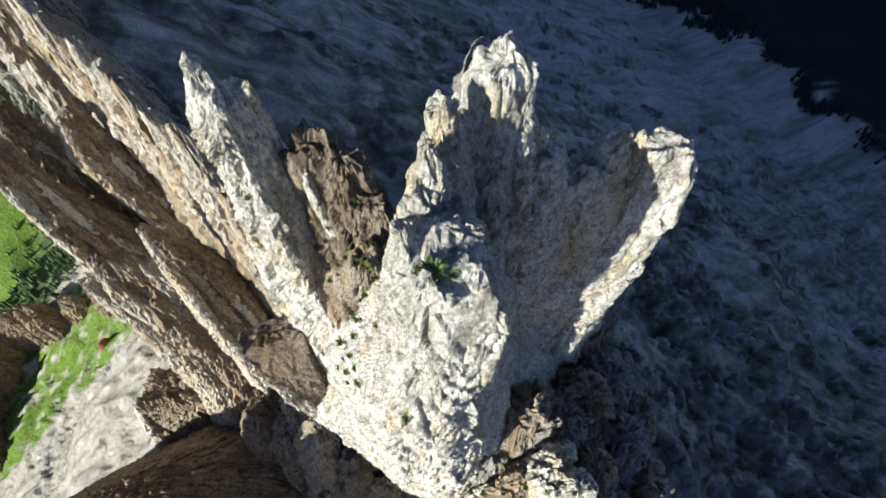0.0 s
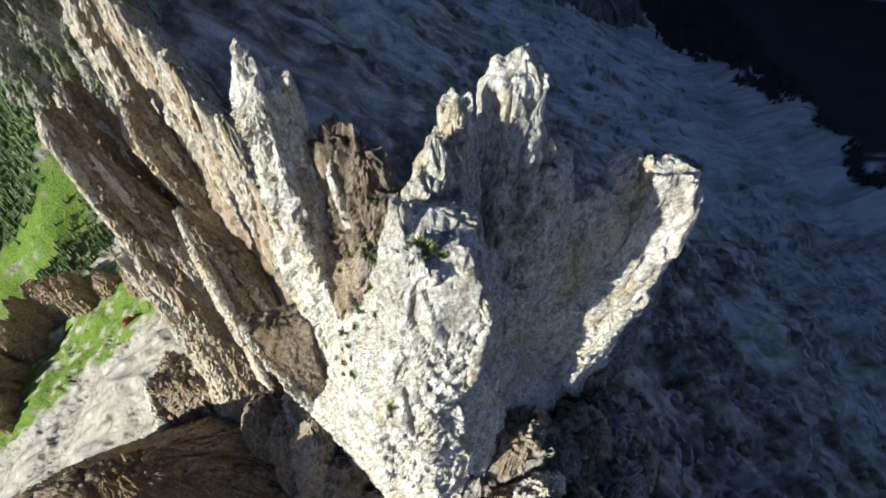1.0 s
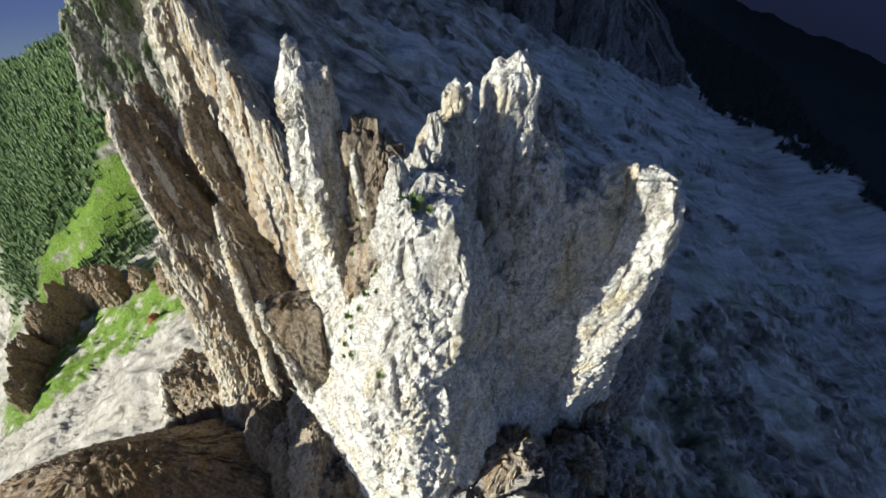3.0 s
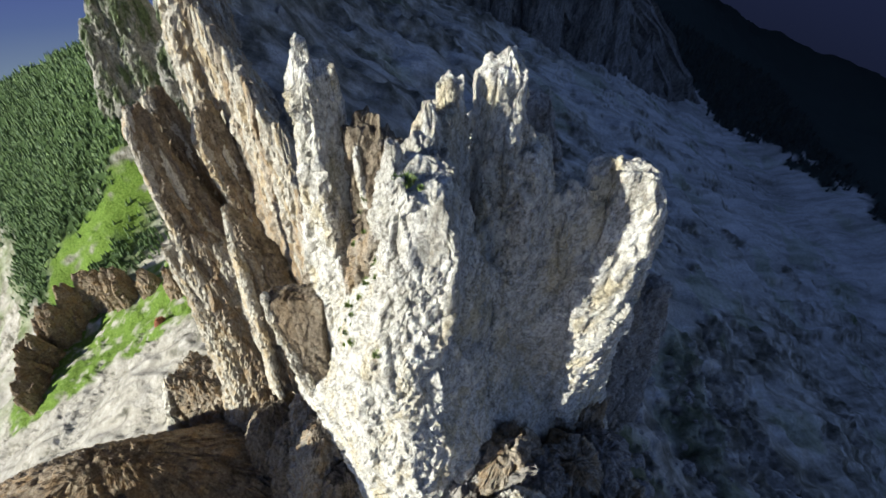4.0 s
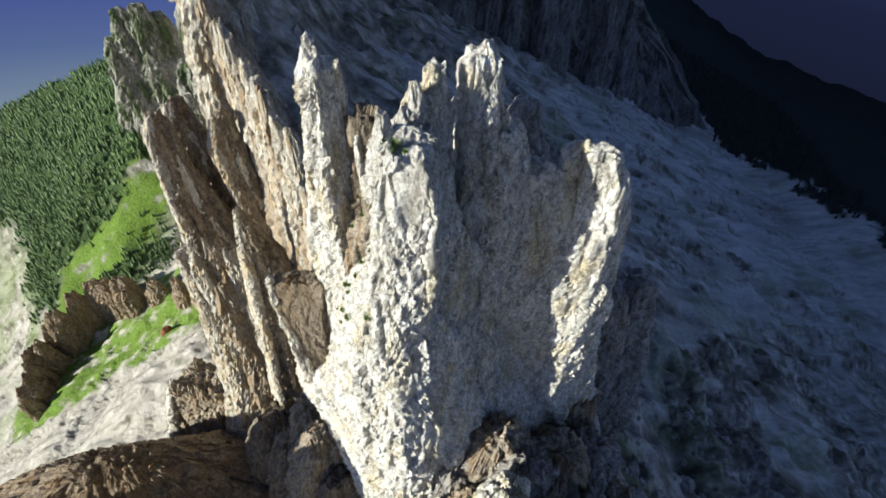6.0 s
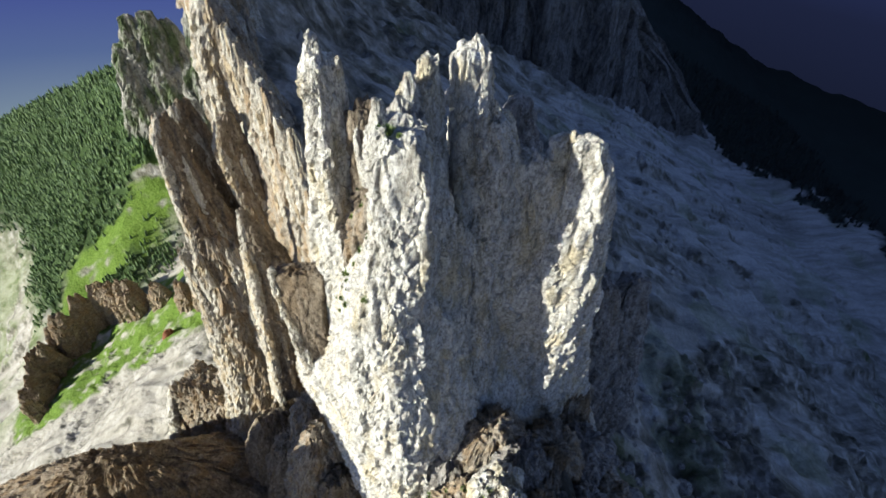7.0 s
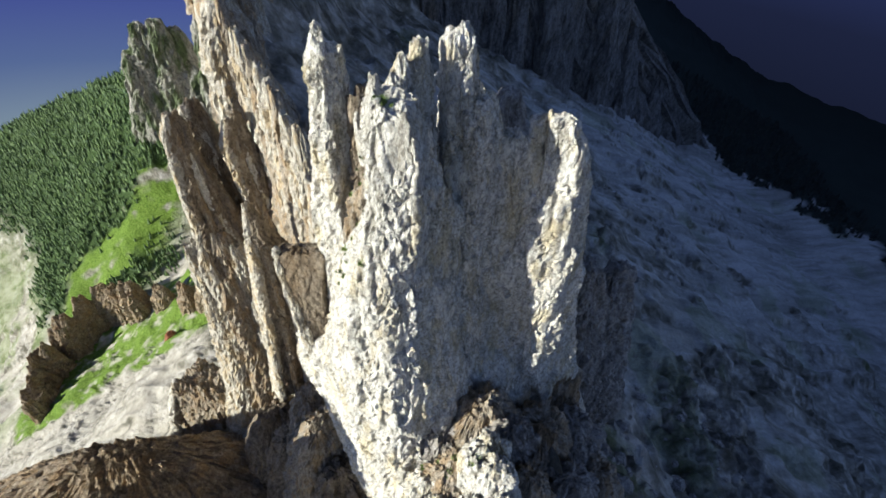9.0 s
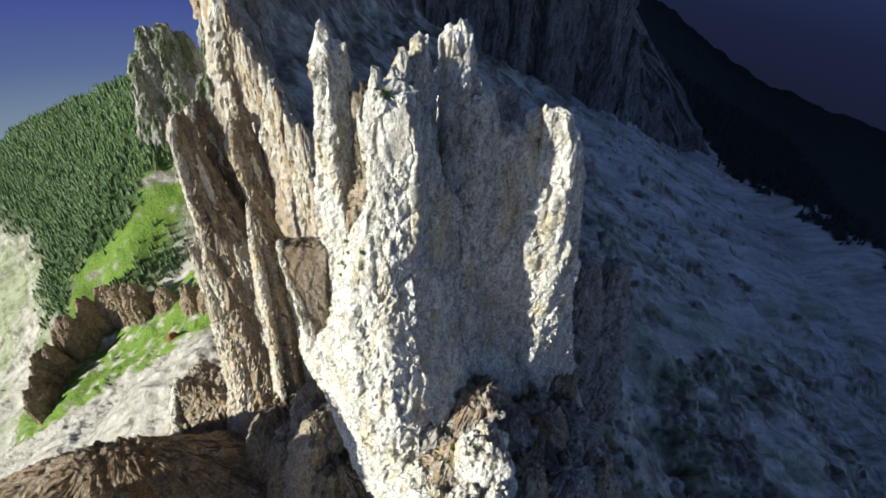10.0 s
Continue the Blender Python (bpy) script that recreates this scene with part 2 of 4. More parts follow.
PALE = rock_material("pale_limestone", (0.74, 0.725, 0.65), (0.60, 0.575, 0.49), (0.60, 0.52, 0.34), (0.33, 0.305, 0.25), 0.56)
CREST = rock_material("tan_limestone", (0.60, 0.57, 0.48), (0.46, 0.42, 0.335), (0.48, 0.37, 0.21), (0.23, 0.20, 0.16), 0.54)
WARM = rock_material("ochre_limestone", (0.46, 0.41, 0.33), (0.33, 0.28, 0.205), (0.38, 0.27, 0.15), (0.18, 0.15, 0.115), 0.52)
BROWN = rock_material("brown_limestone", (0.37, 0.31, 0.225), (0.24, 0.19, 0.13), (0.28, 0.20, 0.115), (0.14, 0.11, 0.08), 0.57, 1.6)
RED = rock_material("rust_red_earth", (0.40, 0.16, 0.09), (0.32, 0.11, 0.06), (0.36, 0.14, 0.08), (0.20, 0.07, 0.04), 0.55, 1.5)
STRATA = rock_material("bedded_brown_limestone", (0.40, 0.33, 0.23), (0.27, 0.205, 0.135), (0.34, 0.23, 0.12), (0.13, 0.10, 0.075), 0.54, 2.2, (0.7, 0.8, 1.3))
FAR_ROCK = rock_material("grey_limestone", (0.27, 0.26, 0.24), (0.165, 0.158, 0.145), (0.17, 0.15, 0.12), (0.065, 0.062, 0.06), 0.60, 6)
FAR_STONE = rock_material("grey_stone", (0.42, 0.40, 0.36), (0.31, 0.29, 0.26), (0.28, 0.25, 0.20), (0.17, 0.16, 0.14), 0.58, 1.2)
GREEN_ROCK = rock_material("mossy_limestone", (0.46, 0.44, 0.38), (0.32, 0.31, 0.26), (0.075, 0.12, 0.03), (0.16, 0.16, 0.12), 0.50, 5)


def ground_material():
    m, n, l, p = material("mountain_ground")
    pos = n.new("ShaderNodeNewGeometry").outputs["Position"]
    def attr(name):
        a = n.new("ShaderNodeAttribute")
        a.attribute_name = name
        return a.outputs["Fac"]
    big = tex(n, l, pos, 0.012, 6, 0.6)
    mid = tex(n, l, pos, 0.07, 8, 0.65)
    fine = tex(n, l, pos, 0.5, 8, 0.7)
    stone = tex(n, l, pos, 2.0, 6, 0.7)
    chip, shade = cells(n, l, pos, 0.28)
    chip2, shade2 = cells(n, l, pos, 1.1)
    rock = ramp(n, l, mid, [(0.38, (0.12, 0.11, 0.08)), (0.5, (0.25, 0.23, 0.185)), (0.62, (0.44, 0.41, 0.36))])
    scree = ramp(n, l, fine, [(0.35, (0.37, 0.35, 0.32)), (0.65, (0.52, 0.50, 0.46))])
    gravel = ramp(n, l, mid, [(0.36, (0.34, 0.31, 0.25)), (0.5, (0.43, 0.395, 0.32)), (0.64, (0.50, 0.46, 0.385))])
    turn = n.new("ShaderNodeMapping")
    turn.inputs["Rotation"].default_value = (0, 0, radians(-30))
    l.new(pos, turn.inputs["Vector"])
    runnel = tex(n, l, turn.outputs["Vector"], 0.10, 7, 0.6, (0.10, 1, 0.3))
    wide = tex(n, l, turn.outputs["Vector"], 0.028, 5, 0.6, (0.16, 1, 0.3))
    rock = blend(n, l, 0.8, rock, ramp(n, l, runnel, [(0.38, (0.5, 0.5, 0.47)), (0.5, (0.95, 0.95, 0.93)), (0.62, (1.35, 1.33, 1.3))]), "MULTIPLY")
    scree = blend(n, l, 0.8, scree, ramp(n, l, runnel, [(0.36, (0.66, 0.66, 0.63)), (0.5, (1, 1, 1)), (0.64, (1.2, 1.2, 1.2))]), "MULTIPLY")
    scree = blend(n, l, 0.7, scree, ramp(n, l, wide, [(0.38, (0.6, 0.6, 0.55)), (0.55, (1.1, 1.1, 1.1))]), "MULTIPLY")
    scree = blend(n, l, attr("gravel"), scree, gravel)
    grass = ramp(n, l, fine, [(0.32, (0.05, 0.09, 0.014)), (0.5, (0.12, 0.20, 0.026)), (0.68, (0.20, 0.27, 0.06))])
    wood = ramp(n, l, fine, [(0.35, (0.028, 0.05, 0.016)), (0.65, (0.06, 0.10, 0.03))])
    # the eastern forest floor is coloured darker to stand in for valley shade
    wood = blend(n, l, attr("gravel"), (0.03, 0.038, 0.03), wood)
    col = blend(n, l, attr("scree"), rock, scree)
    col = blend(n, l, attr("grass"), col, grass)
    col = blend(n, l, attr("wood"), col, wood)
    speck = ramp(n, l, stone, [(0.35, (0.7, 0.7, 0.7)), (0.6, (1, 1, 1))])
    col = blend(n, l, 0.5, col, speck, "MULTIPLY")
    l.new(col, p.inputs["Base Color"])
    p.inputs["Roughness"].default_value = 0.95
    p.inputs["Specular IOR Level"].default_value = 0.1
    tone = ramp(n, l, shade2, [(0.0, (0.5, 0.5, 0.5)), (0.6, (1.0, 1.0, 1.0)), (0.9, (1.15, 1.15, 1.15)), (1.0, (1.5, 1.5, 1.5))])
    lump = ramp(n, l, shade, [(0.0, (0.6, 0.6, 0.58)), (1.0, (1.3, 1.3, 1.3))])
    col = blend(n, l, 0.2, col, lump, "MULTIPLY")
    l.new(blend(n, l, 0.25, col, tone, "MULTIPLY"), p.inputs["Base Color"])
    bump(n, l, [(mid, 0.5, 3.0), (runnel, 0.15, 2.0), (chip, 0.35, 1.6), (fine, 0.6, 0.8), (chip2, 0.45, 0.5), (stone, 0.5, 0.25)], p.inputs["Normal"])
    return m


GROUND = ground_material()


def leaf_material(name, a, b):
    m, n, l, p = material(name)
    pos = n.new("ShaderNodeNewGeometry")
    t = tex(n, l, pos.outputs["Position"], 0.8, 4)
    col = ramp(n, l, t, [(0.3, a), (0.7, b)])
    tint = ramp(n, l, pos.outputs["Random Per Island"], [(0.0, (0.5, 0.58, 0.6)), (1.0, (1.3, 1.25, 1.0))])
    l.new(blend(n, l, 1.0, col, tint, "MULTIPLY"), p.inputs["Base Color"])
    p.inputs["Roughness"].default_value = 0.8
    return m


CONIFER = leaf_material("conifer_needles", (0.06, 0.11, 0.036), (0.11, 0.175, 0.055))
# darker copy of the conifer colour, with the valley's shade painted in
SHADED_CONIFER = leaf_material("shade_painted_needles", (0.012, 0.017, 0.014), (0.026, 0.034, 0.026))

# ---- the mountain ----
# the first points, unseen behind the camera, are added to shade the far slope
SPINE = [(150, -700, 60), (80, -330, -20), (60, -160, -40), (34, -40, -50), (27, -8, -38), (22, 6, -26), (16, 18, -20), (0, 26, -44), (-25, 46, -85), (-52, 74, -95),
         (-80, 96, -30), (-130, 145, 0), (-200, 240, 80), (-290, 400, 220), (-330, 600, 400), (-330, 900, 480)]
SPUR = [(-520, 425, -183), (-557, 420, -200), (-690, 430, -257), (-900, 400, -356), (-1300, 330, -660), (-2000, 250, -960)]


def along(line, x, y):
    """Distance to a line of points, signed (plus on its right going on), and the line's height there."""
    best = np.full(x.shape, 1e9)
    side = np.ones(x.shape)
    top = np.zeros(x.shape)
    for (x0, y0, z0), (x1, y1, z1) in zip(line, line[1:]):
        dx, dy = x1 - x0, y1 - y0
        u = np.clip(((x - x0) * dx + (y - y0) * dy) / (dx * dx + dy * dy), 0, 1)
        d = np.hypot(x - x0 - u * dx, y - y0 - u * dy)
        near = d < best
        best = np.where(near, d, best)
        side = np.where(near, np.sign(dy * (x - x0) - dx * (y - y0)), side)
        top = np.where(near, z0 + u * (z1 - z0), top)
    return best, side, top


def smax(a, b, k):
    return 0.5 * (a + b + np.sqrt((a - b) ** 2 + k * k))


def smin(a, b, k):
    return 0.5 * (a + b - np.sqrt((a - b) ** 2 + k * k))


def ground_height(x, y):
    d, side, top = along(SPINE, x, y)
    X, Y = np.clip(x / 100, -6, 9), np.clip(y / 100, -4, 11)
    bowl = -42.9 - 55.8 * X - 36.5 * Y - 0.08 * X * X + 1.51 * X * Y + 1.7 * Y * Y
    bowl = bowl - 50 * np.exp(-((x - 330) ** 2 + (y - 930) ** 2) / 250 ** 2)
    bowl = smax(bowl, -455 + 0 * x, 30)
    valley = -170 + 62.2 * np.clip(x / 100, -24, 0) + 21.3 * np.clip(y / 100, -6, 4)
    steep = 1.02 + 1.6 * np.clip((y - 150) / 150, 0, 1)
    east = smax(bowl, top - steep * d - 6 * np.clip(d / 40, 0, 1), 14)
    west = smax(valley, top - 5.0 * d, 14)
    s = 1 / (1 + np.exp(np.clip(-side * d / 3, -50, 50)))
    h = west + (east - west) * s
    d2, side2, top2 = along(SPUR, x, y)
    h = smax(h, np.where(side < 0, top2 - 1.0 * d2, -999), 20)
    return h, d, side, top, d2, side2


def spread(steps, far):
    """Grid lines: (from, to, step) for each stretch, then wider and wider out to the horizon."""
    c = np.concatenate([np.arange(a, b, s) for a, b, s in steps])
    s, a, b = steps[0][2], [], []
    x = c[0]
    while x > -far:
        s *= 1.07
        x -= s
        a.append(x)
    s, x = steps[-1][2], c[-1]
    while x < far:
        s *= 1.07
        x += s
        b.append(x)
    return np.array(a[::-1] + list(c) + b)


gx, gy = np.meshgrid(spread([(-700, -480, 5), (-480, 0, 3.2), (0, 150, 1.3), (150, 420, 2.8)], 4600),
                     spread([(-30, -10, 2), (-10, 140, 1.3), (140, 460, 3.0), (460, 800, 5)], 4600))
fx, fy = gx.ravel(), gy.ravel()
fh, fd, fside, ftop, fd2, fside2 = ground_height(fx, fy)
flat = np.stack([fx, fy, fh], -1)
east = fside > 0
far_off = np.clip(np.hypot(fx, fy) / 600, 0, 1)
rocky = np.clip(1.25 - fd / 190, 0.12, 1)
relief = 8 * fbm(flat * (1, 1, 0.6) / 70, 4, 3) + 4 * rocky * ridged(flat * (1, 1, 0.5) / 26, 3, 8)
down = np.stack([(fx * 0.85 + fy * 0.5) / 200, (-fx * 0.5 + fy * 0.85) / 26, 0 * fx], -1)
rill = ridged(down + 0.3 * fbm(flat / 50, 2, 77)[:, None], 3, 21)
nd, nside, _ = along([(20, 80, 0), (64, 141, 0), (218, 318, 0), (392, 426, 0), (640, 500, 0)], fx, fy)
near_rock = np.where(east, np.clip((nd * nside + 12 * fbm(flat / 30, 3, 64)) / 14, 0, 1), 0)
crag = np.clip(fbm(flat / 34, 4, 63) * 2.4 + np.where(east, 0.55 - fd / 330, 0.3) + 0.55 * near_rock, 0, 1)
ribbon = np.minimum(along([(75, 215, 0), (130, 265, 0), (216, 300, 0), (330, 330, 0)], fx, fy)[0], along([(60, 90, 0), (110, 170, 0), (170, 240, 0)], fx, fy)[0])
ribbon = np.minimum(ribbon, along([(56, 110, 0), (106, 174, 0), (225, 331, 0), (408, 597, 0), (540, 780, 0)], fx, fy)[0] - np.clip(fx / 60, 0, 6))
ribbon = np.minimum(ribbon, along([(70, 690, 0), (150, 740, 0), (300, 850, 0), (420, 900, 0)], fx, fy)[0] - 10)
ribbon = np.minimum(ribbon, along([(54, 448, 0), (156, 453, 0), (284, 527, 0), (396, 568, 0)], fx, fy)[0] - 2)
ribbon = np.clip((9 - ribbon + 6 * fbm(flat / 14, 2, 65)) / 6, 0, 1)
crag = crag * (1 - ribbon)
f1, e1 = facets(flat * (1, 1, 0.6) / 9.0, 71, 1.2)
f2, e2 = facets(flat * (1, 1, 0.6) / 3.0, 81, 1.3)
thin_rill = ridged(np.stack([(fx * 0.85 + fy * 0.5) / 190, (-fx * 0.5 + fy * 0.85) / 15, 0 * fx], -1) + 0.35 * fbm(flat / 60, 3, 78)[:, None], 3, 23)
outcrop = crag * (2.3 * f1 + 1.3 * f2 - 1.0 * np.clip(1 - 6 * e1, 0, 1)) + 0.25 * fbm(flat / 1.6, 2, 85)
relief += np.where(east, 5 * np.clip(fd / 120, 0, 1) * rill + 1.6 * np.clip(fd / 60, 0, 1) * thin_rill + outcrop, 3 * np.clip(fd / 150, 0, 1) * fbm(down * 2, 3, 25) + 0.7 * outcrop)
fh = fh + relief * np.clip(fd / 10, 0.15, 1)
gz = fh.reshape(gx.shape)
slope = np.hypot(np.gradient(gz, gx[0], axis=1), np.gradient(gz, gy[:, 0], axis=0)).ravel()
ground_data = mesh_of("ground", [(np.stack([fx, fy, fh], -1), grid_faces(gx.shape[0], gx.shape[1], False))], GROUND, True)


def mask(name, values):
    a = ground_data.attributes.new(name, "FLOAT", "POINT")
    a.data.foreach_set("value", np.clip(values, 0, 1).astype(np.float32))


patch = fbm(np.stack([fx, fy, 0 * fx], -1) / 45, 4, 51)
fine_patch = fbm(np.stack([fx, fy, 0 * fx], -1) / 9, 3, 57)
# meadow strip between the scree and the cliff band, and the meadow on the far spur
e = (fx + 282) * (-100) - (fy - 152) * (-140)
meadow_edge = e / 172.0
belt = along([(-305, 205, 0), (-390, 165, 0), (-450, 100, 0)], fx, fy)[0]
meadow = np.clip((meadow_edge + 7 * patch + 5 * fine_patch) / 5, 0, 1) * np.clip(1.3 + 1.6 * fine_patch, 0, 1) * np.clip((74 - belt + 10 * patch) / 8, 0, 1)
dm = along([(-462, 322, 0), (-485, 276, 0), (-512, 236, 0), (-540, 208, 0)], fx, fy)[0]
strip = np.clip((29 - dm + 12 * patch + 9 * fine_patch) / 8, 0, 1)
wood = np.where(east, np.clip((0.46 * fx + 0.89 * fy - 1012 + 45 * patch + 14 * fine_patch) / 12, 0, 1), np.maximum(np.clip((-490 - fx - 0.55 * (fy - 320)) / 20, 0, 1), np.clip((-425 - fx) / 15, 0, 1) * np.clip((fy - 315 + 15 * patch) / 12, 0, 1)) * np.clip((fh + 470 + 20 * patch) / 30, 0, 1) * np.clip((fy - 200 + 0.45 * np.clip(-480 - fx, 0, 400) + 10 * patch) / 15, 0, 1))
# extra dark wood stands in for shade on the far eastern scree
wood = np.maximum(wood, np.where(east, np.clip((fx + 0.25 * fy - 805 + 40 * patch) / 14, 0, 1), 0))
wood = np.where(~east, wood * (1 - strip), wood)
grass = np.where(east, np.clip(patch * 2 - 1.0, 0, 0.22), np.maximum(meadow, np.clip((-fx - 420) / 40, 0, 1) * np.clip((fx + 620) / 70, 0.25, 1) * np.clip((fy - 190 + 20 * patch) / 30, 0, 1)))
grass = np.maximum(grass, np.where(east, 0, np.maximum(strip, np.clip((-fx - 480) / 60, 0, 1) * np.clip(0.15 + 0.8 * patch, 0, 0.45))))
scree = np.where(east, np.clip((fd - 150) / 190 + 1.2 * patch - 1.3 * crag + 0.35 * np.clip(rill, -1, 1.5) + 0.7 * np.clip(thin_rill - 0.2, -1, 1.4), 0, 1), np.clip((fd - 60) / 60 - crag * 0.3, 0, 1))
scree = scree * (1 - 0.75 * near_rock * np.clip(0.8 - 0.8 * fine_patch, 0, 1))
scree = np.maximum(scree * np.clip((1.15 - slope) * 3, 0, 1), np.where(east, ribbon, 0))
grass = grass * np.clip((1.7 - slope) * 3, 0, 1)
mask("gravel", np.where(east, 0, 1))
mask("wood", wood)
mask("grass", grass)
mask("scree", scree)
ground = tagged(new("ground", ground_data), "steep mountain ground of scree, rock, meadow and far forest floor", "ground", "", "structure")

# ---- rock towers ----
def tower(name, label, group=""):
    return tagged(new(name), label, "rock", group)


def rock(name, parent, mat, rows, label="", **how):
    return part(name, mesh_of(name, [column(rows, **how)], mat), parent, label)


def hewn(name, parent, mat, edges, foot, top, label="", **how):
    return part(name, mesh_of(name, [prism(edges, foot, top, **how)], mat), parent, label)


V = -14
main = tower("rock_tower", "pale weathered limestone tower with jagged needles on the ridge")
arete = [(44, 1.7, 8.4), (41, 2.9, 8.1), (33, 3.0, 8.7), (27, 2.9, 9.4), (20, 2.6, 9.4), (4, 2.6, 9.6), (-3, 3.6, 8.8), (-14, 5, 9), (-60, 9, 10)]
shaded = [(44, 1.6, 12), (40, 3.2, 12.2), (34, 4.0, 14), (27, 4.9, 16.5), (10, 6.8, 16.5), (0, 8, 16), (-14, 11, 17), (-60, 16, 20)]
inner = [(44, 0.4, 14), (40, 1.0, 14.2), (34, 2.2, 15), (31, 2.9, 16), (27, 5, 20), (0, 8, 24), (-60, 12, 30)]
rear = [(44, -1.8, 13), (40, -2.2, 14.2), (30, -3.4, 20), (14, -6, 23), (-60, -16, 32)]
hollow = [(44, -2.2, 11.4), (40, -2.0, 12), (30, -3.9, 15.5), (20, -10, 20.4), (14, -13.2, 19.2), (4.5, -15, 17.8), (-8, -17.4, 18.1), (-15, -26.5, 20), (-33, -33, 24.5), (-42, -30, 25), (-60, -28, 27)]
flank = [(44, -2.2, 9.8), (40, -2.4, 10.2), (30, -3.5, 11), (18, -8, 12), (4, -10.5, 12), (-5, -13.6, 11.4), (-14, -14, 12.2), (-26, -19, 15.4), (-40, -19, 16.4), (-60, -18, 17)]
brow = [(44, -1.2, 8.6), (40, -1.8, 8.6), (30, -2.6, 8.2), (18, -4.8, 7.2), (4, -5.5, 7), (-14, -7, 6.8), (-60, -8, 9)]
chest = [(44, 0, 8), (38, 0.2, 7.5), (24, -0.2, 7.3), (8, 0.2, 7.2), (-14, 2, 5.6), (-60, 3, 6)]
hewn("buttress", main, PALE, [arete, shaded, inner, rear, hollow, flank, brow, chest], -60, 43.4, step=0.2, seed=1, rough=0.8, jag=0.25, dome=0.3, bevel=0.35)
rock("pillar", main, PALE, [(36, 1.4, 9.6, 1.5, 1.3, V), (41, 1.5, 9.4, 1.1, 1.0, V), (43.6, 1.3, 9.2, .7, .7, V)], step=0.16, rough=1.2, seed=3, size=0.6, jag=0.5)
rock("ridge", main, PALE, [(20, 0, 17, 4, 3, 72), (36, -.2, 15.4, 3.2, 1.7, 72), (42, -.4, 15.2, 2.8, 1.3, 72), (44.4, -.5, 15.2, 2.4, .9, 72)], step=0.18, seed=63, size=0.7, jag=0.4, power=4)
rock("needle", main, PALE, [(38, -1.6, 10.4, 1.6, 1.3, V), (42, -1.7, 10.4, 1.1, 1, V), (44, -1.8, 10.4, .7, .6, V), (45.3, -1.9, 10.5, .25, .25, V)], step=0.14, rough=1.3, seed=53, size=0.55, jag=0.5)
rock("needle", main, PALE, [(36, -.6, 13.2, 1.7, 1.6, V), (42, -.6, 13.8, 1.2, 1.2, V), (44.4, -.7, 14, .7, .7, V), (46, -.8, 14.1, .25, .25, V)], step=0.14, rough=1.3, seed=4, size=0.55, jag=0.5)
rock("needle", main, PALE, [(20, 0, 18.5, 2.6, 2.5, V), (33, 0.2, 17, 1.8, 1.9, V), (42, -.2, 16.4, 1.4, 1.4, V), (45, -.2, 16.4, 1.0, 1, V), (46.4, -.3, 16.5, .7, .6, V)], step=0.18, seed=5, size=0.7, jag=0.5)
rock("needle", main, PALE, [(-10, 5, 24, 6, 4, V), (16, 4, 22.4, 4.4, 3.4, V), (30, 4.2, 21, 3.0, 2.6, 30), (40, 3.6, 19.9, 2.1, 2.0, 38), (44.3, 3.2, 19.5, 1.6, 1.7, 38), (46.4, 2.9, 19.3, 1.3, 1.3, 38)], step=0.2, power=4, seed=6, size=0.7, jag=0.35)
rock("shoulder", main, PALE, [(20, 6, 21.5, 3, 2.6, V), (36, 6, 20.4, 2.6, 2, V), (39.6, 5.4, 19.8, 2.0, 1.6, V), (40.8, 5.2, 19.4, 1.5, 1.2, V)], step=0.22, seed=54, size=0.7, jag=0.15)
rock("saddle", main, WARM, [(-20, -7, 24, 7, 5, 20), (8, -7.6, 22.4, 5.2, 4, 20), (18, -8, 21.4, 4.4, 3, 20), (24, -7.4, 20.6, 3.2, 2.2, 20), (27, -6.6, 20, 1.8, 1.4, 20)], "tan gravelly saddle with grass tufts", step=0.24, seed=35, size=0.7, jag=0.5, rough=0.7)
joint = [(40, 4, 18.4), (30, 4.6, 18.8), (15, 5.6, 20.4), (6, 6.4, 23.6), (-5, 6.6, 24), (-12, 7, 19)]
panel = [(38, 8.6, 20), (31, 9.6, 20.5), (15, 11, 21.6), (10, 11.4, 23.4), (4, 11.6, 26), (-5, 12.4, 26), (-9, 13, 23.6), (-14, 14, 20), (-40, 16, 20)]
verge = [(38, 12.6, 20.8), (25, 14.6, 20.9), (10, 16.6, 23.4), (2, 18, 25), (-8, 18.4, 26.2), (-20, 20, 25), (-40, 24, 24)]
heel = [(40, 13.4, 23.5), (0, 20, 30), (-40, 26, 34)]
nape = [(40, 5, 21.6), (0, 6, 28), (-40, 6, 34)]
hewn("wall", main, PALE, [joint, panel, verge, heel, nape], -40, 35.6, step=0.28, seed=7, rough=0.75, jag=0.7)
back = tower("rock_pillar", "rounded grey limestone pillar standing behind the main tower")
rock("pillar", back, FAR_STONE, [(-60, 11, 50, 12, 9, 7), (0, 8.6, 46.4, 7, 6, 7), (18, 6.2, 45.2, 4.2, 3.6, 7), (26, 5.2, 44.8, 3.0, 2.7, 7), (29.6, 4.8, 44.6, 2.0, 2, 7), (31, 4.7, 44.5, 1.3, 1.3, 7)], step=0.4, seed=8, jag=0)
right = tower("rock_spire", "tall pale limestone spire beside the main tower")
lap = [(41, 13.0, 19.5), (33, 13.2, 19.9), (25, 13.6, 20.4), (10, 16, 22.8), (2, 17.4, 24.3), (-10, 18, 25.4), (-50, 26, 34)]
ridge_line = [(41, 14.5, 18.9), (38.5, 16.3, 19.5), (33, 17.1, 19.9), (25, 18.4, 21), (14, 19.4, 22.6), (2, 19.2, 24.2), (-10, 20, 25.4), (-50, 34, 34)]
lee = [(41, 15.2, 20.6), (36, 18, 21.6), (33, 19.0, 22.3), (25, 20.6, 24), (14, 22.6, 26.5), (2, 24.6, 29), (-20, 30, 34.5), (-50, 40, 42)]
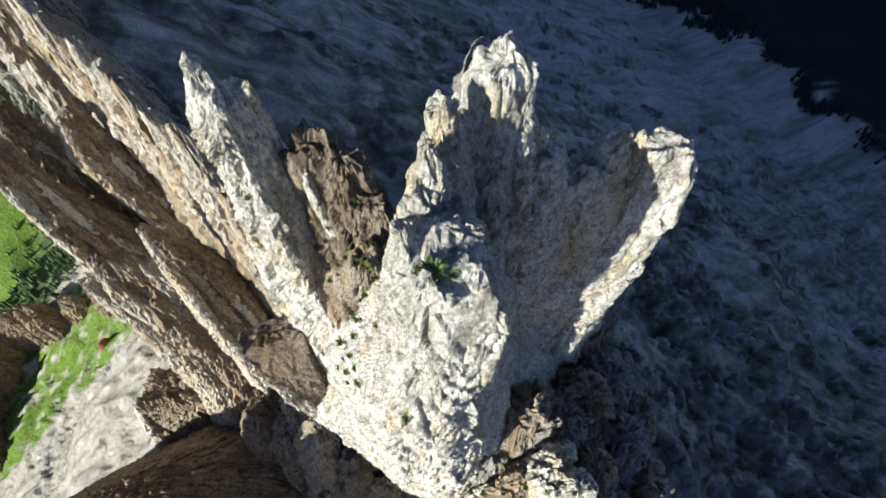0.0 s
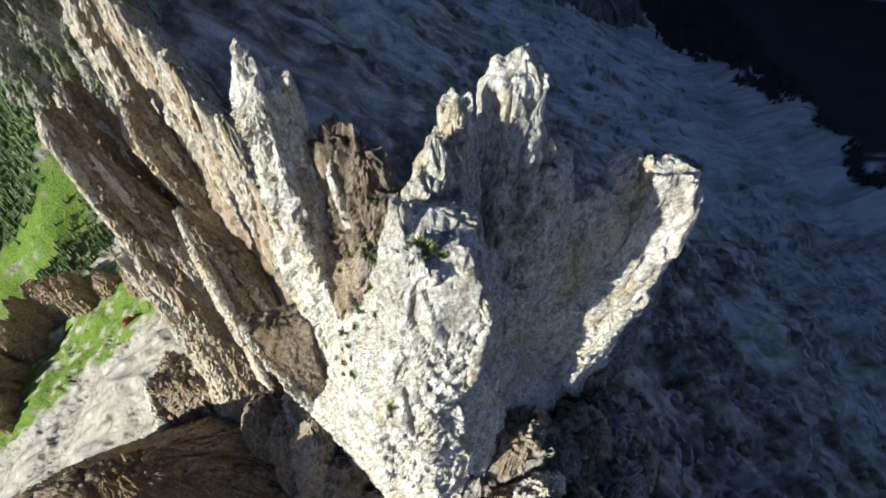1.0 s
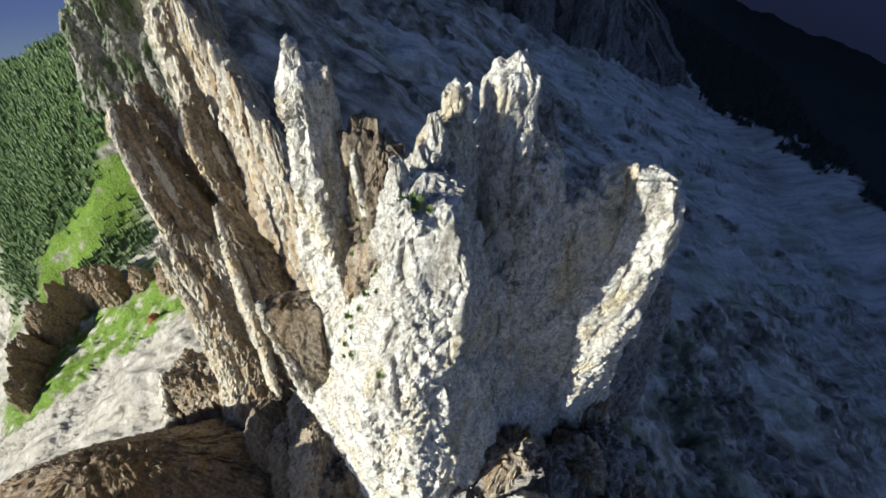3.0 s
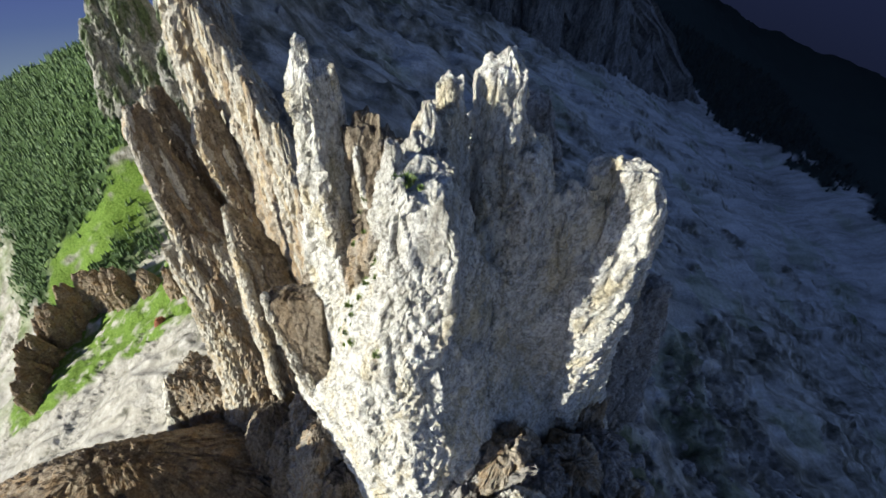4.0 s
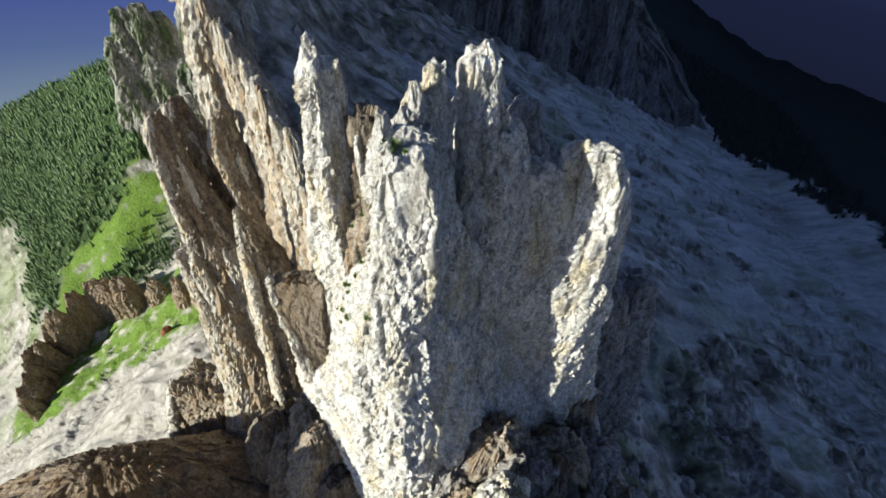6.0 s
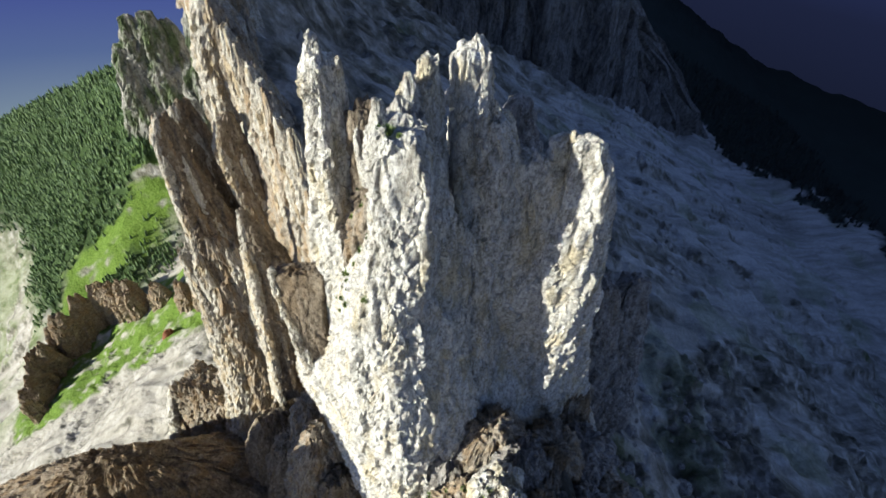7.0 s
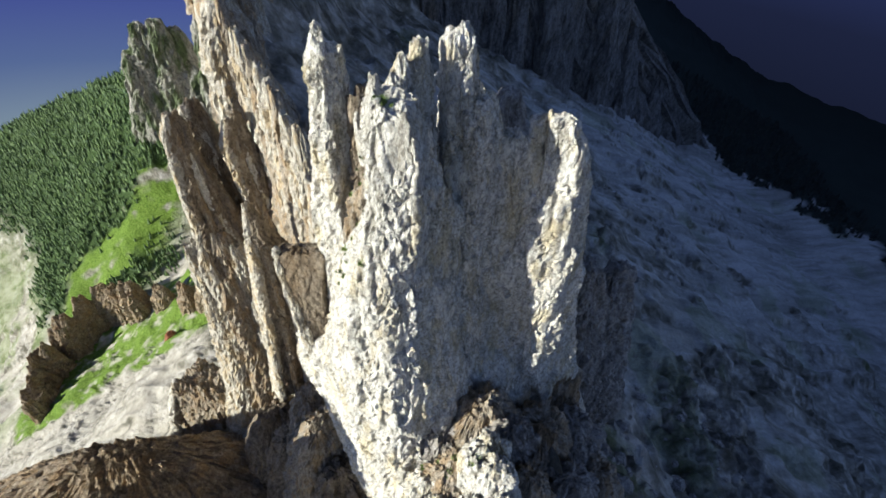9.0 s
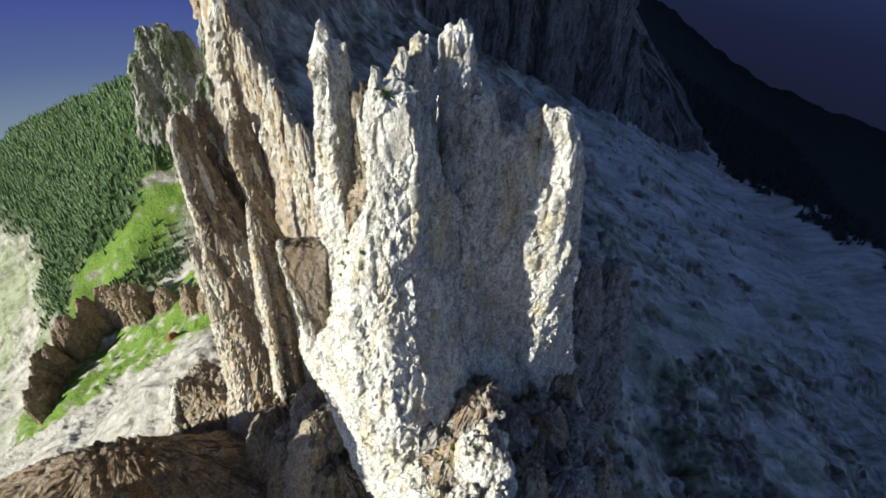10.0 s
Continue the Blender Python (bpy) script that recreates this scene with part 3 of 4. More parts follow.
spine = [(41, 13.8, 22), (33, 16.4, 25), (14, 18.6, 29), (-20, 26, 39), (-50, 34, 48)]
nook = [(41, 12.4, 21.4), (33, 12.4, 23.5), (14, 14, 27), (-20, 18, 36), (-50, 22, 44)]
hewn("spire", right, PALE, [lap, ridge_line, lee, spine, nook], -50, 40.0, step=0.24, seed=9, rough=0.7, size=0.8, jag=0.4, bevel=0.35)
rock("knob", right, PALE, [(10, 14.5, 26, 3, 3, 47), (28, 13, 23.6, 2.4, 2.2, 47), (35.6, 12.4, 23, 1.9, 1.7, 47), (38.2, 12.3, 22.7, 1.4, 1.3, 47)], step=0.22, seed=34, jag=0.2)
rock("foot", right, FAR_STONE, [(-60, 38, 56, 12, 11, 40), (-25, 34, 50, 6.5, 6.5, 40), (-8, 32, 48, 4, 4, 40), (-2, 31.5, 47.6, 2.5, 2.5, 40)], step=0.4, seed=61, size=1.2, jag=0.5)
rock("foot", right, FAR_STONE, [(-50, 30, 47, 8, 8, 40), (-15, 27, 42, 4.6, 4.6, 40), (0, 25.4, 39, 3.4, 3.4, 40), (6, 24.6, 38, 2, 2, 40)], step=0.4, seed=62, size=1.2, jag=0.5)
rock("foot", right, WARM, [(-70, 30, 38, 12, 10, 30), (-36, 27, 35, 7, 6, 30), (-22, 26, 34, 4.5, 4, 30)], step=0.35, seed=36, jag=1)
left = tower("rock_spire", "pale limestone spire with brown flank, partly painted shade")
west = [(42, -16.4, 24.4), (38, -17.4, 25), (26, -19.6, 25.2), (13, -20.6, 24), (0, -21.4, 24), (-30, -26, 28), (-60, -28, 32)]
bow = [(42, -15.4, 22.4), (36, -16.4, 22.6), (26, -17.4, 22), (13, -17.4, 21.2), (0, -18, 20), (-60, -22, 26)]
seam = [(42, -14.8, 22.4), (38, -14.3, 21.9), (26, -13.9, 20.3), (14, -12.6, 19.6), (0, -13, 19), (-60, -16, 26)]
tail = [(42, -13.4, 24.6), (37, -12.8, 25.2), (26, -12, 24.2), (14, -10.6, 23), (-60, -10, 30)]
rump = [(42, -14.5, 26), (30, -14, 29), (0, -14, 32), (-60, -16, 40)]
hewn("spire", left, PALE, [bow, seam, tail, rump, west], -60, 41.0, step=0.26, seed=10, rough=0.8, size=0.8, jag=0.5)
rock("needle", left, PALE, [(26, -15.8, 24, 2.2, 2, 50), (38, -15.6, 24, 1.8, 1.5, 50), (42, -15.9, 24.4, 1.0, .9, 50), (43.4, -16, 24.6, .6, .6, 50)], step=0.14, rough=1.3, seed=37, size=0.5, jag=0.4)
ledge_top = [(37, -11.9, 24.1), (31, -11.6, 22.9), (26, -11.8, 22.1), (10, -11.4, 21.2), (-20, -11, 24)]
brown_side = [(37, -9.2, 25.2), (30, -7.6, 24.2), (20, -7, 23.4), (-20, -6, 26)]
behind = [(37, -11, 27), (-20, -10, 30)]
inside = [(37, -13, 24.4), (-20, -14, 28)]
# brown, partly the rock's own, also paints the shade beside the spire
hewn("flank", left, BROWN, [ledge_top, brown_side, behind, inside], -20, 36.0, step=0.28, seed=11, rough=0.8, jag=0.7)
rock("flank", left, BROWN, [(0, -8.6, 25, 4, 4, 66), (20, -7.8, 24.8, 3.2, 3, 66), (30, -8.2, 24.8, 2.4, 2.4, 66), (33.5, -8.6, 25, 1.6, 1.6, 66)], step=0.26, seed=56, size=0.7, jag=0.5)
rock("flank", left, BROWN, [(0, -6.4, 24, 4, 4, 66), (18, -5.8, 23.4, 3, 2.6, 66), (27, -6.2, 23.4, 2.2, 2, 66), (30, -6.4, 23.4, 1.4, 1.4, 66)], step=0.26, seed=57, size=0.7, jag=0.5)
# the lit rib gets pale rock, so its sunlight sits in the colour
rock("rib", left, PALE, [(14, -8.6, 22.4, .9, .8, 66), (24, -9.7, 22.9, .7, .7, 66), (31, -10.8, 23.3, .5, .5, 66), (34, -11.2, 23.7, .3, .3, 66)], "pale rib painted as sunlit", step=0.16, seed=55, size=0.5, jag=0.3)
block = tower("rock_block", "brown tilted limestone block leaning on the spire")
corner = [(9.6, -24.6, 17.6), (-8, -21, 16.2), (-17, -20, 17)]
hinge = [(13, -17, 21), (0, -17.6, 18.6), (-11, -17.4, 18.2), (-17, -17.4, 19)]
slot = [(13, -17.6, 24.5), (-17, -17.6, 24)]
prow = [(9.6, -25.2, 20.6), (-17, -22, 21)]
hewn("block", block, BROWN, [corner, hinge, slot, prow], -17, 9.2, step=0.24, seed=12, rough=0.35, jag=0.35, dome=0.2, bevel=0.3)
# a paler strip puts the sun on the block's left edge into colour
rock("edge", block, CREST, [(-18, -20.6, 17, .8, 1.2, 46), (-8, -21.4, 16.5, .8, 1.1, 46), (8, -24.8, 18, .6, 1, 46), (9.8, -24.6, 18.2, .4, .7, 46)], "pale edge painted as sunlit", step=0.2, rough=1.5, seed=38, size=0.5, jag=0.3)

fins = "limestone fins along the ridge"
for rows, sd, tall in (
        ([(-135, -76, 64, 10, 6, 57), (-99, -74, 64, 8, 5, 57), (-71, -72.7, 65, 7.8, 4.5, 57), (-50, -72.5, 65, 5.8, 3.4, 57), (-37, -73.3, 63.5, 2.9, 2.2, 57), (-28, -74, 62.5, 1, 1, 57)], 13, "pointed"),
        ([(-100, -106, 79, 12, 7, 57), (-74, -106.9, 78, 11.3, 4.5, 57), (-59, -105.9, 78.5, 9, 3.4, 57), (-31.5, -108, 76, 4.7, 2.4, 57), (-15, -107.6, 76, 3.4, 1.9, 57), (-11.5, -107.3, 76, 2, 1.4, 57)], 14, "blunt"),
        ([(-110, -108, 90, 10, 7, 57), (-75, -109, 90, 7, 4, 57), (-54, -109.2, 90, 5.7, 3.0, 57), (-27, -110.6, 88.5, 4.6, 2.4, 57), (-16, -111, 88, 3.4, 2, 57), (-13.4, -111, 88, 2.4, 1.4, 57)], 15, "blunt"),
        ([(-110, -90, 93, 10, 7, 57), (-64, -91.6, 92, 5.5, 4, 57), (-43, -93.3, 90, 6, 3, 57), (-23, -95, 88, 4.6, 2.4, 57), (-15, -94.5, 88, 2.6, 1.6, 57)], 16, "blunt")):
    fin = tower("rock_fin", tall + " limestone fin with brown face and pale edge", fins)
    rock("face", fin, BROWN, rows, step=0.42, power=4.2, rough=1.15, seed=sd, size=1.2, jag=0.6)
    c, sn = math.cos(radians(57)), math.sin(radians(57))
    # sun-facing edges take a paler rock that carries their sunlight
    rock("edge", fin, CREST, [(z - 0.6, x - (a - 0.4) * c, y - (a - 0.4) * sn, min(1.9, 0.6 * a), b * 0.95, g) for z, x, y, a, b, g in rows], "pale edge coloured as if sunlit", step=0.5, rough=1.0, seed=sd + 50, size=1.0, jag=0.8)
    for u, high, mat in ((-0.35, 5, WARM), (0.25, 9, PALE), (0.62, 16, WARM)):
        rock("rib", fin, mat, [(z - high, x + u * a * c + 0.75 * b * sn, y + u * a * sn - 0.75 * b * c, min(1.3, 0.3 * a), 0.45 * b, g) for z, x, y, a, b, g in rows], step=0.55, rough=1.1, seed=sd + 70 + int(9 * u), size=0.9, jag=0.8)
base = tower("rock_buttress", "broad pale and brown limestone foot under the fins")
for i, (x, y, top, a) in enumerate(((-113, 73, -74, 8), (-104, 80, -62, 9), (-96, 85, -66, 8), (-118, 70, -110, 9), (-107, 74, -104, 8), (-98, 78, -112, 8), (-110, 70, -150, 9), (-92, 82, -130, 9),
                                    (-114.5, 68.5, -66, 6), (-109.5, 71, -57, 6), (-104.5, 73.5, -60, 6), (-99.5, 76, -66, 6), (-111, 66, -92, 7), (-103, 70, -84, 7), (-96, 74, -96, 7), (-88, 76, -104, 8))):
    rock("pillar", base, CREST if i % 3 != 1 else WARM, [(-240, x - 6, y - 4, 2.2 * a, 14, 57), (top - 60, x - 1, y + 2, 1.3 * a, 9, 57), (top - 25, x, y + 2, a, 5.5, 57), (top - 6, x, y + 1, 0.75 * a, 3, 57), (top, x, y, 0.45 * a, 1.7, 57)], step=0.85, seed=200 + i, size=1.6, jag=1)
crest = tower("rock_crest", "long pale limestone crest of slabs rising along the ridge")
rock("body", crest, WARM, [(-130, -63, 94, 50, 20, 141), (-60, -69.5, 87, 40, 10, 141), (-20, -71, 86, 33, 5, 141), (-6, -74, 87, 24, 3, 141)], step=0.9, seed=18, size=1.6, jag=1.2)
for i in range(10):
    u = i / 9 + random.uniform(-0.02, 0.02)
    x, y = -45 - 55 * u + 1.5, 57 + 43 * u + 1.5
    top = np.interp(u, [0, 0.1, 0.35, 0.6, 0.85, 1], [-14, 3, 6, 9, 12, 16.5]) + random.uniform(-2.2, 0.6)
    w = random.uniform(0.85, 1.2)
    rows = []
    for dz, a, b in ((-110, 12, 6.5), (-60, 7.5 * w, 4.8), (-22, 5 * w, 3.8), (-8, 3 * w, 2.6), (0, 1.3, 1.1)):
        rows.append((top + dz, x - 1.5 + a * 0.54, y - 1.5 + a * 0.84, a, b, 57))
    rock("slab", crest, CREST if i % 3 else WARM, rows, step=0.7, power=4, seed=60 + i, size=1.4, jag=0.9)
for i, (x, y, top, a) in enumerate(((-112, 114, 20, 7), (-122, 128, 26, 8), (-136, 148, 34, 9), (-150, 166, 48, 10), (-168, 190, 62, 12), (-188, 218, 84, 14))):
    rock("tooth", crest, WARM if i % 2 else CREST, [(top - 110, x, y, 2.2 * a, 2.2 * a, 57), (top - 45, x, y, 1.4 * a, 1.2 * a, 57), (top - 14, x, y, a, 0.8 * a, 57), (top, x, y, 0.4 * a, 0.3 * a, 57)], step=0.9, seed=260 + i, size=2, jag=1)
spur = tower("rock_spur", "brown jagged limestone spur falling from the ridge")
rock("ridge", spur, STRATA, [(-330, -138, -28, 160, 120, 27), (-225, -142, -10, 105, 58, 27), (-192, -145, 6, 64, 25, 27), (-176, -147, 12, 36, 11, 27), (-166, -148, 13, 18, 5, 27)], step=1.25, power=2.6, rough=0.7, seed=19, size=1.7, heave=1.8)
for i in range(16):
    u = i / 15 + random.uniform(-0.02, 0.02)
    x, y, z = -104 - 104 * u, 36 - 42 * u, np.interp(u, [0, 0.2, 0.45, 0.7, 0.85, 1], [-206, -194, -176, -178, -192, -212]) + random.uniform(-5, 3)
    w = random.uniform(3, 6)
    rock("crag", spur, STRATA, [(z - 70, x + 4, y - 12, 3 * w, 4 * w, 27), (z - 22, x + 1, y - 5, 1.7 * w, 2 * w, 27), (z - 7, x, y - 1, w, w, 27), (z, x, y, 0.5 * w, 0.4 * w, 27)], step=0.8, power=3, rough=0.65, seed=80 + i, size=1.7, jag=1.2, heave=1.0)
for i in range(14):
    x, y = random.uniform(-190, -88), 0
    y = 26 + (x + 104) * 0.42 - random.uniform(12, 34)
    z, w = -196 + random.uniform(-10, 8) - 0.35 * (26 + (x + 104) * 0.42 - 20 - y), random.uniform(6, 10)
    rock("crag", spur, STRATA, [(z - 50, x + 3, y - 8, 2 * w, 2 * w, 27), (z - 12, x, y, 1.2 * w, 1.1 * w, 27), (z - 2, x, y, 0.9 * w, 0.8 * w, 27)], step=1.0, power=5, rough=0.9, seed=280 + i, size=2, jag=1, heave=0.8)
# out of view; added so that it shades the gully and tower foot
peak = tower("rock_peak", "unseen brown limestone peak added to shade the gully")
rock("peak", peak, BROWN, [(-330, -140, -90, 90, 70, 138), (-250, -134, -78, 60, 42, 138), (-120, -126, -72, 32, 19, 138), (-62, -122, -76, 20, 11, 138), (0, -113, -83, 8, 6, 138)], step=2, seed=39, size=3)
rock("peak", peak, BROWN, [(-330, -158, -62, 60, 40, 138), (-250, -154, -54, 44, 30, 138), (-120, -148, -48, 24, 14, 138), (-60, -143, -46, 9, 7, 138)], step=2.2, seed=42, size=3)
knoll = tower("rock_knoll", "small pale limestone knoll standing in the scree")
outer = [(-190, -172, 60), (-240, -184, 55), (-310, -200, 46)]
toward = [(-204, -142, 65), (-240, -138, 64), (-310, -126, 56)]
away = [(-200, -143, 82), (-310, -126, 100)]
upper = [(-190, -170, 80), (-310, -200, 96)]
hewn("face", knoll, WARM, [outer, toward, away, upper], -310, -200, step=0.8, seed=20, size=1.8, rough=0.9, jag=1.2, bevel=1.5)
# the knoll's left edge is likewise paler, coloured for the sun on it
rock("edge", knoll, PALE, [(-310, -200, 47, 8, 8, 64), (-262, -190, 54, 4.5, 5, 64), (-236, -184, 56.5, 3.4, 4, 64), (-208, -176, 60, 2.4, 3, 64), (-194, -172, 63, 1.2, 1.4, 64)], "pale edge coloured as if sunlit", step=0.8, seed=58, size=1.6)
rock("crag", knoll, PALE, [(-300, -152, 50, 22, 12, 20), (-262, -152, 54, 14, 7, 20), (-250, -152, 56, 8, 4, 20)], step=0.8, seed=40, size=1.6, jag=1)
rock("crag", knoll, WARM, [(-290, -146, 78, 16, 12, 50), (-230, -146, 78, 11, 8, 50), (-200, -146, 76, 6, 4, 50), (-190, -146, 76, 3, 2, 50)], step=0.8, seed=59, size=1.6)
ledge = tower("rock_ledge", "broken sunlit limestone ledge at the foot of the tower")
for i, (x, y, z, a, b, g) in enumerate(((15.6, 8.2, -7.2, 3.4, 1.6, 40), (18, 5.6, -6.6, 2.6, 1.5, 20), (12, 6.6, -13, 3, 2, 30), (8, 5, -20, 3, 2.2, 20), (16, 1.5, -14, 3, 2, 60), (20, 2, -11, 2, 1.5, 50), (11, 1, -20, 3.4, 2.4, 30), (22, -3, -16, 3, 2, 60))):
    rock("block", ledge, PALE if i != 2 else WARM, [(z - 40, x, y, a * 3, b * 3, g), (z - 12, x, y, a * 1.7, b * 1.8, g), (z - 4, x, y, a * 1.2, b * 1.3, g), (z - 1, x, y, a * 0.6, b * 0.7, g)], step=0.34, seed=100 + i, jag=1.1)
gully = tower("rock_gully", "dark brown broken rock in the gully below the ridge")
for i, (x, y, z, a, b, g) in enumerate(((-40, 36, -92, 12, 7, 60), (-30, 26, -108, 10, 7, 40), (-52, 46, -100, 9, 8, 57), (-58, 40, -124, 12, 8, 50), (-22, 20, -128, 12, 7, 30), (-84, 52, -150, 13, 9, 57), (-44, 20, -150, 14, 10, 40))):
    rock("crag", gully, BROWN if i % 2 else WARM, [(z - 90, x - 4, y - 4, 2 * a, 2 * b, g), (z - 30, x - 1, y - 1, 1.4 * a, 1.3 * b, g), (z - 8, x, y, a, b, g), (z, x, y, 0.5 * a, 0.4 * b, g)], step=0.9, seed=180 + i, size=1.8, jag=1)
red = tower("red_outcrop", "small rust red earthy outcrop in the meadow")
rock("outcrop", red, RED, [(-365, -318, 150, 9, 8, 40), (-340, -318, 150, 6, 5, 40), (-333, -317, 150, 4, 3, 40)], step=0.9, seed=230, size=1.6)
slope_rock = tower("rock_shelf", "broken shaded limestone shelf below the tower and spire")
for i, (x, y, z, a, b, g) in enumerate(((13, 17, -13, 5, 3.5, 20), (19, 15, -15, 5, 3.5, 40), (25, 20, -19, 5, 4, 50), (31, 25, -25, 5, 4, 50), (24, 9, -18, 4, 3, 60), (32, 15, -25, 5, 4, 60), (38, 21, -32, 5, 4, 60), (28, 1, -26, 5, 3.5, 60), (37, 8, -33, 5, 4, 60), (8, 12, -18, 4, 3, 20))):
    rock("block", slope_rock, FAR_STONE if i % 2 else WARM, [(z - 45, x, y, a * 3, b * 3, g), (z - 12, x, y, a * 1.8, b * 1.9, g), (z - 3, x, y, a * 1.2, b * 1.3, g), (z, x, y, a * 0.6, b * 0.7, g)], step=0.45, power=2.6, seed=240 + i, size=1.3, jag=0.7)
band = tower("cliff_band", "dark brown layered cliff band above the meadow")
BAND = [(-285, 188, -286), (-350, 191, -314), (-400, 187, -331), (-462, 181, -350), (-488, 150, -379), (-486, 112, -393), (-472, 84, -402), (-442, 66, -414)]
for i in range(24):
    u = (i + random.uniform(-0.6, 0.6)) / 23 * 7
    u = min(max(u, 0), 7)
    x, y, top = (np.interp(u, range(8), [b[c] for b in BAND]) for c in range(3))
    x, y, top = x + random.uniform(-9, 9), y + random.uniform(-9, 9), top + random.uniform(-16, 5)
    w, g = random.uniform(0.6, 1.8), (20 if u < 3 else 75) + random.uniform(-40, 40)
    rock("crag", band, STRATA, [(top - 90, x, y, 18, 14, g), (top - 36, x, y, 11 * w, 9, g), (top - 12, x, y, 8.5 * w, 6.5, g), (top, x, y, 5 * w, 3, g)], step=1.3, power=3, rough=1.05, seed=120 + i, size=2.2, jag=1, heave=1.2)
far = tower("far_crag", "distant grey limestone crag with green ledges", "distant crags")
for i, (o, z, w) in enumerate(((-46, -205, 13), (-30, -155, 15), (-12, -128, 14), (4, -122, 13), (20, -134, 15), (36, -165, 14), (-2, -160, 20))):
    x, y = -482 + 0.62 * o + random.uniform(-6, 6), 402 + 0.79 * o + random.uniform(-6, 6)
    rock("crag", far, GREEN_ROCK, [(z - 190, x, y, 30, 26, 52), (z - 80, x, y, 1.5 * w, 1.4 * w, 52), (z - 25, x, y, 1.1 * w, w, 52), (z - 4, x, y, 0.6 * w, 0.5 * w, 52)], step=1.8, seed=140 + i, size=4.5, jag=0.5)
far = tower("far_crag", "distant narrow limestone crag with green ledges", "distant crags")
for i, (x, y, z, w) in enumerate(((-285, 276, -52, 6), (-277, 262, -78, 7), (-292, 264, -98, 8), (-284, 250, -120, 9))):
    rock("crag", far, GREEN_ROCK, [(z - 260, x, y, 24, 30, 45), (z - 70, x, y, 1.8 * w, 2.0 * w, 45), (z - 25, x, y, 1.2 * w, 1.3 * w, 45), (z - 3, x, y, 0.5 * w, 0.5 * w, 45)], step=1.4, seed=150 + i, size=3, jag=0.5)
face = tower("mountain_wall", "huge grey shaded mountain wall above the scree bowl")
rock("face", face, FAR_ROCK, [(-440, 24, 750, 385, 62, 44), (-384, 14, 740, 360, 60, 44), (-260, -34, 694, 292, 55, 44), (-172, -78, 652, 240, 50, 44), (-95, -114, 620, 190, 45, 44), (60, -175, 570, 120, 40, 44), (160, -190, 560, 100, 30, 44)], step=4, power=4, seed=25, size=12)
for i in range(20):
    u = 0.8 * (i + random.uniform(-0.4, 0.4)) / 19
    back = random.uniform(-4, 30)
    x, y = -205 + 480 * u - 0.7 * back, 440 + 465 * u + 0.7 * back
    foot, top = -90 - 290 * u, np.interp(u, [0, 0.42, 0.55, 0.68, 0.8, 1], [140, 90, -90, -190, -260, -340]) + random.uniform(-25, 10)
    w = random.uniform(14, 30) * (1 - 0.35 * u)
    g = 44 + random.uniform(-25, 25)
    lean = random.uniform(-14, 6)
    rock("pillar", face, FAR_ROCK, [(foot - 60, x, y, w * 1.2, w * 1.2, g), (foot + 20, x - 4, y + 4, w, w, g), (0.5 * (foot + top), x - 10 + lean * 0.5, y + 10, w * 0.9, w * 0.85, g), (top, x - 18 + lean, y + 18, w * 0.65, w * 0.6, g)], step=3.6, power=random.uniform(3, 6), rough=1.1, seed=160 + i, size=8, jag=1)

# ---- grass tufts rooted in the cracks ----
GRASS = leaf_material("tuft_grass", (0.09, 0.15, 0.025), (0.20, 0.24, 0.06))


def tuft_mesh(seed):
    """A cushion of bent blades."""
    rng = np.random.default_rng(seed)
    vs, fs = [], []
    for i in range(70):
        a, r = rng.uniform(0, 6.283), 0.55 * math.sqrt(rng.random())
        c, s = math.cos(a), math.sin(a)
        h, w, bend = rng.uniform(0.35, 0.8), rng.uniform(0.05, 0.1), rng.uniform(0.1, 0.5)
        at = len(vs)
        for k, lift, out in ((1, -0.15, 0), (0.8, 0.55 * h, 0.35 * bend), (0.05, h * (1 - 0.4 * bend), bend)):
            vs += [((r + out) * c - k * w * s, (r + out) * s + k * w * c, lift), ((r + out) * c + k * w * s, (r + out) * s - k * w * c, lift)]
        fs += [(at, at + 1, at + 3, at + 2), (at + 2, at + 3, at + 5, at + 4)]
    return mesh_of("grass_tuft", [(vs, fs)], GRASS)


def tree_of(things):
    vs, fs, at = [], [], 0
    for thing in things:
        for ob in thing.children:
            n, m = len(ob.data.vertices), len(ob.data.polygons)
            v, f = np.empty(3 * n, np.float32), np.empty(4 * m, np.int32)
            ob.data.vertices.foreach_get("co", v)
            ob.data.polygons.foreach_get("vertices", f)
            vs.append(v.reshape(-1, 3))
            fs.append(f.reshape(-1, 4) + at)
            at += n
    return BVHTree.FromPolygons(np.vstack(vs).tolist(), np.vstack(fs).tolist())


rock_tree = tree_of((main, left, block))
tufts = [tuft_mesh(400 + i) for i in range(4)]
rng = np.random.default_rng(31)
places = [(-8.2, 25.3, 23), (-11, 22.6, 17), (-10.3, 22.9, 15), (-3.8, 15, 35.7), (-0.5, 9.1, 41.3), (0.4, 9, 38.7), (-1.3, 9.1, 40.5), (-5.4, 13.9, 30.2), (-2.7, 7.2, 29.9)]
places += [(-6 + dx, 20 + dy, 27 - 1.1 * abs(dx) - 0.8 * abs(dy)) for dx, dy in zip(rng.normal(0, 2.6, 26), rng.normal(0, 1.8, 26))]
places += [(-8.5 + dx, 14 + dy, 8 - 1.6 * abs(dx)) for dx, dy in zip(rng.normal(0, 2.5, 10), rng.normal(0, 1.5, 10))]
places += [(12 + dx, 5 + dy, -9) for dx, dy in zip(rng.normal(0, 4, 8), rng.normal(0, 2, 8))]
ledge_tree = tree_of((ledge,))
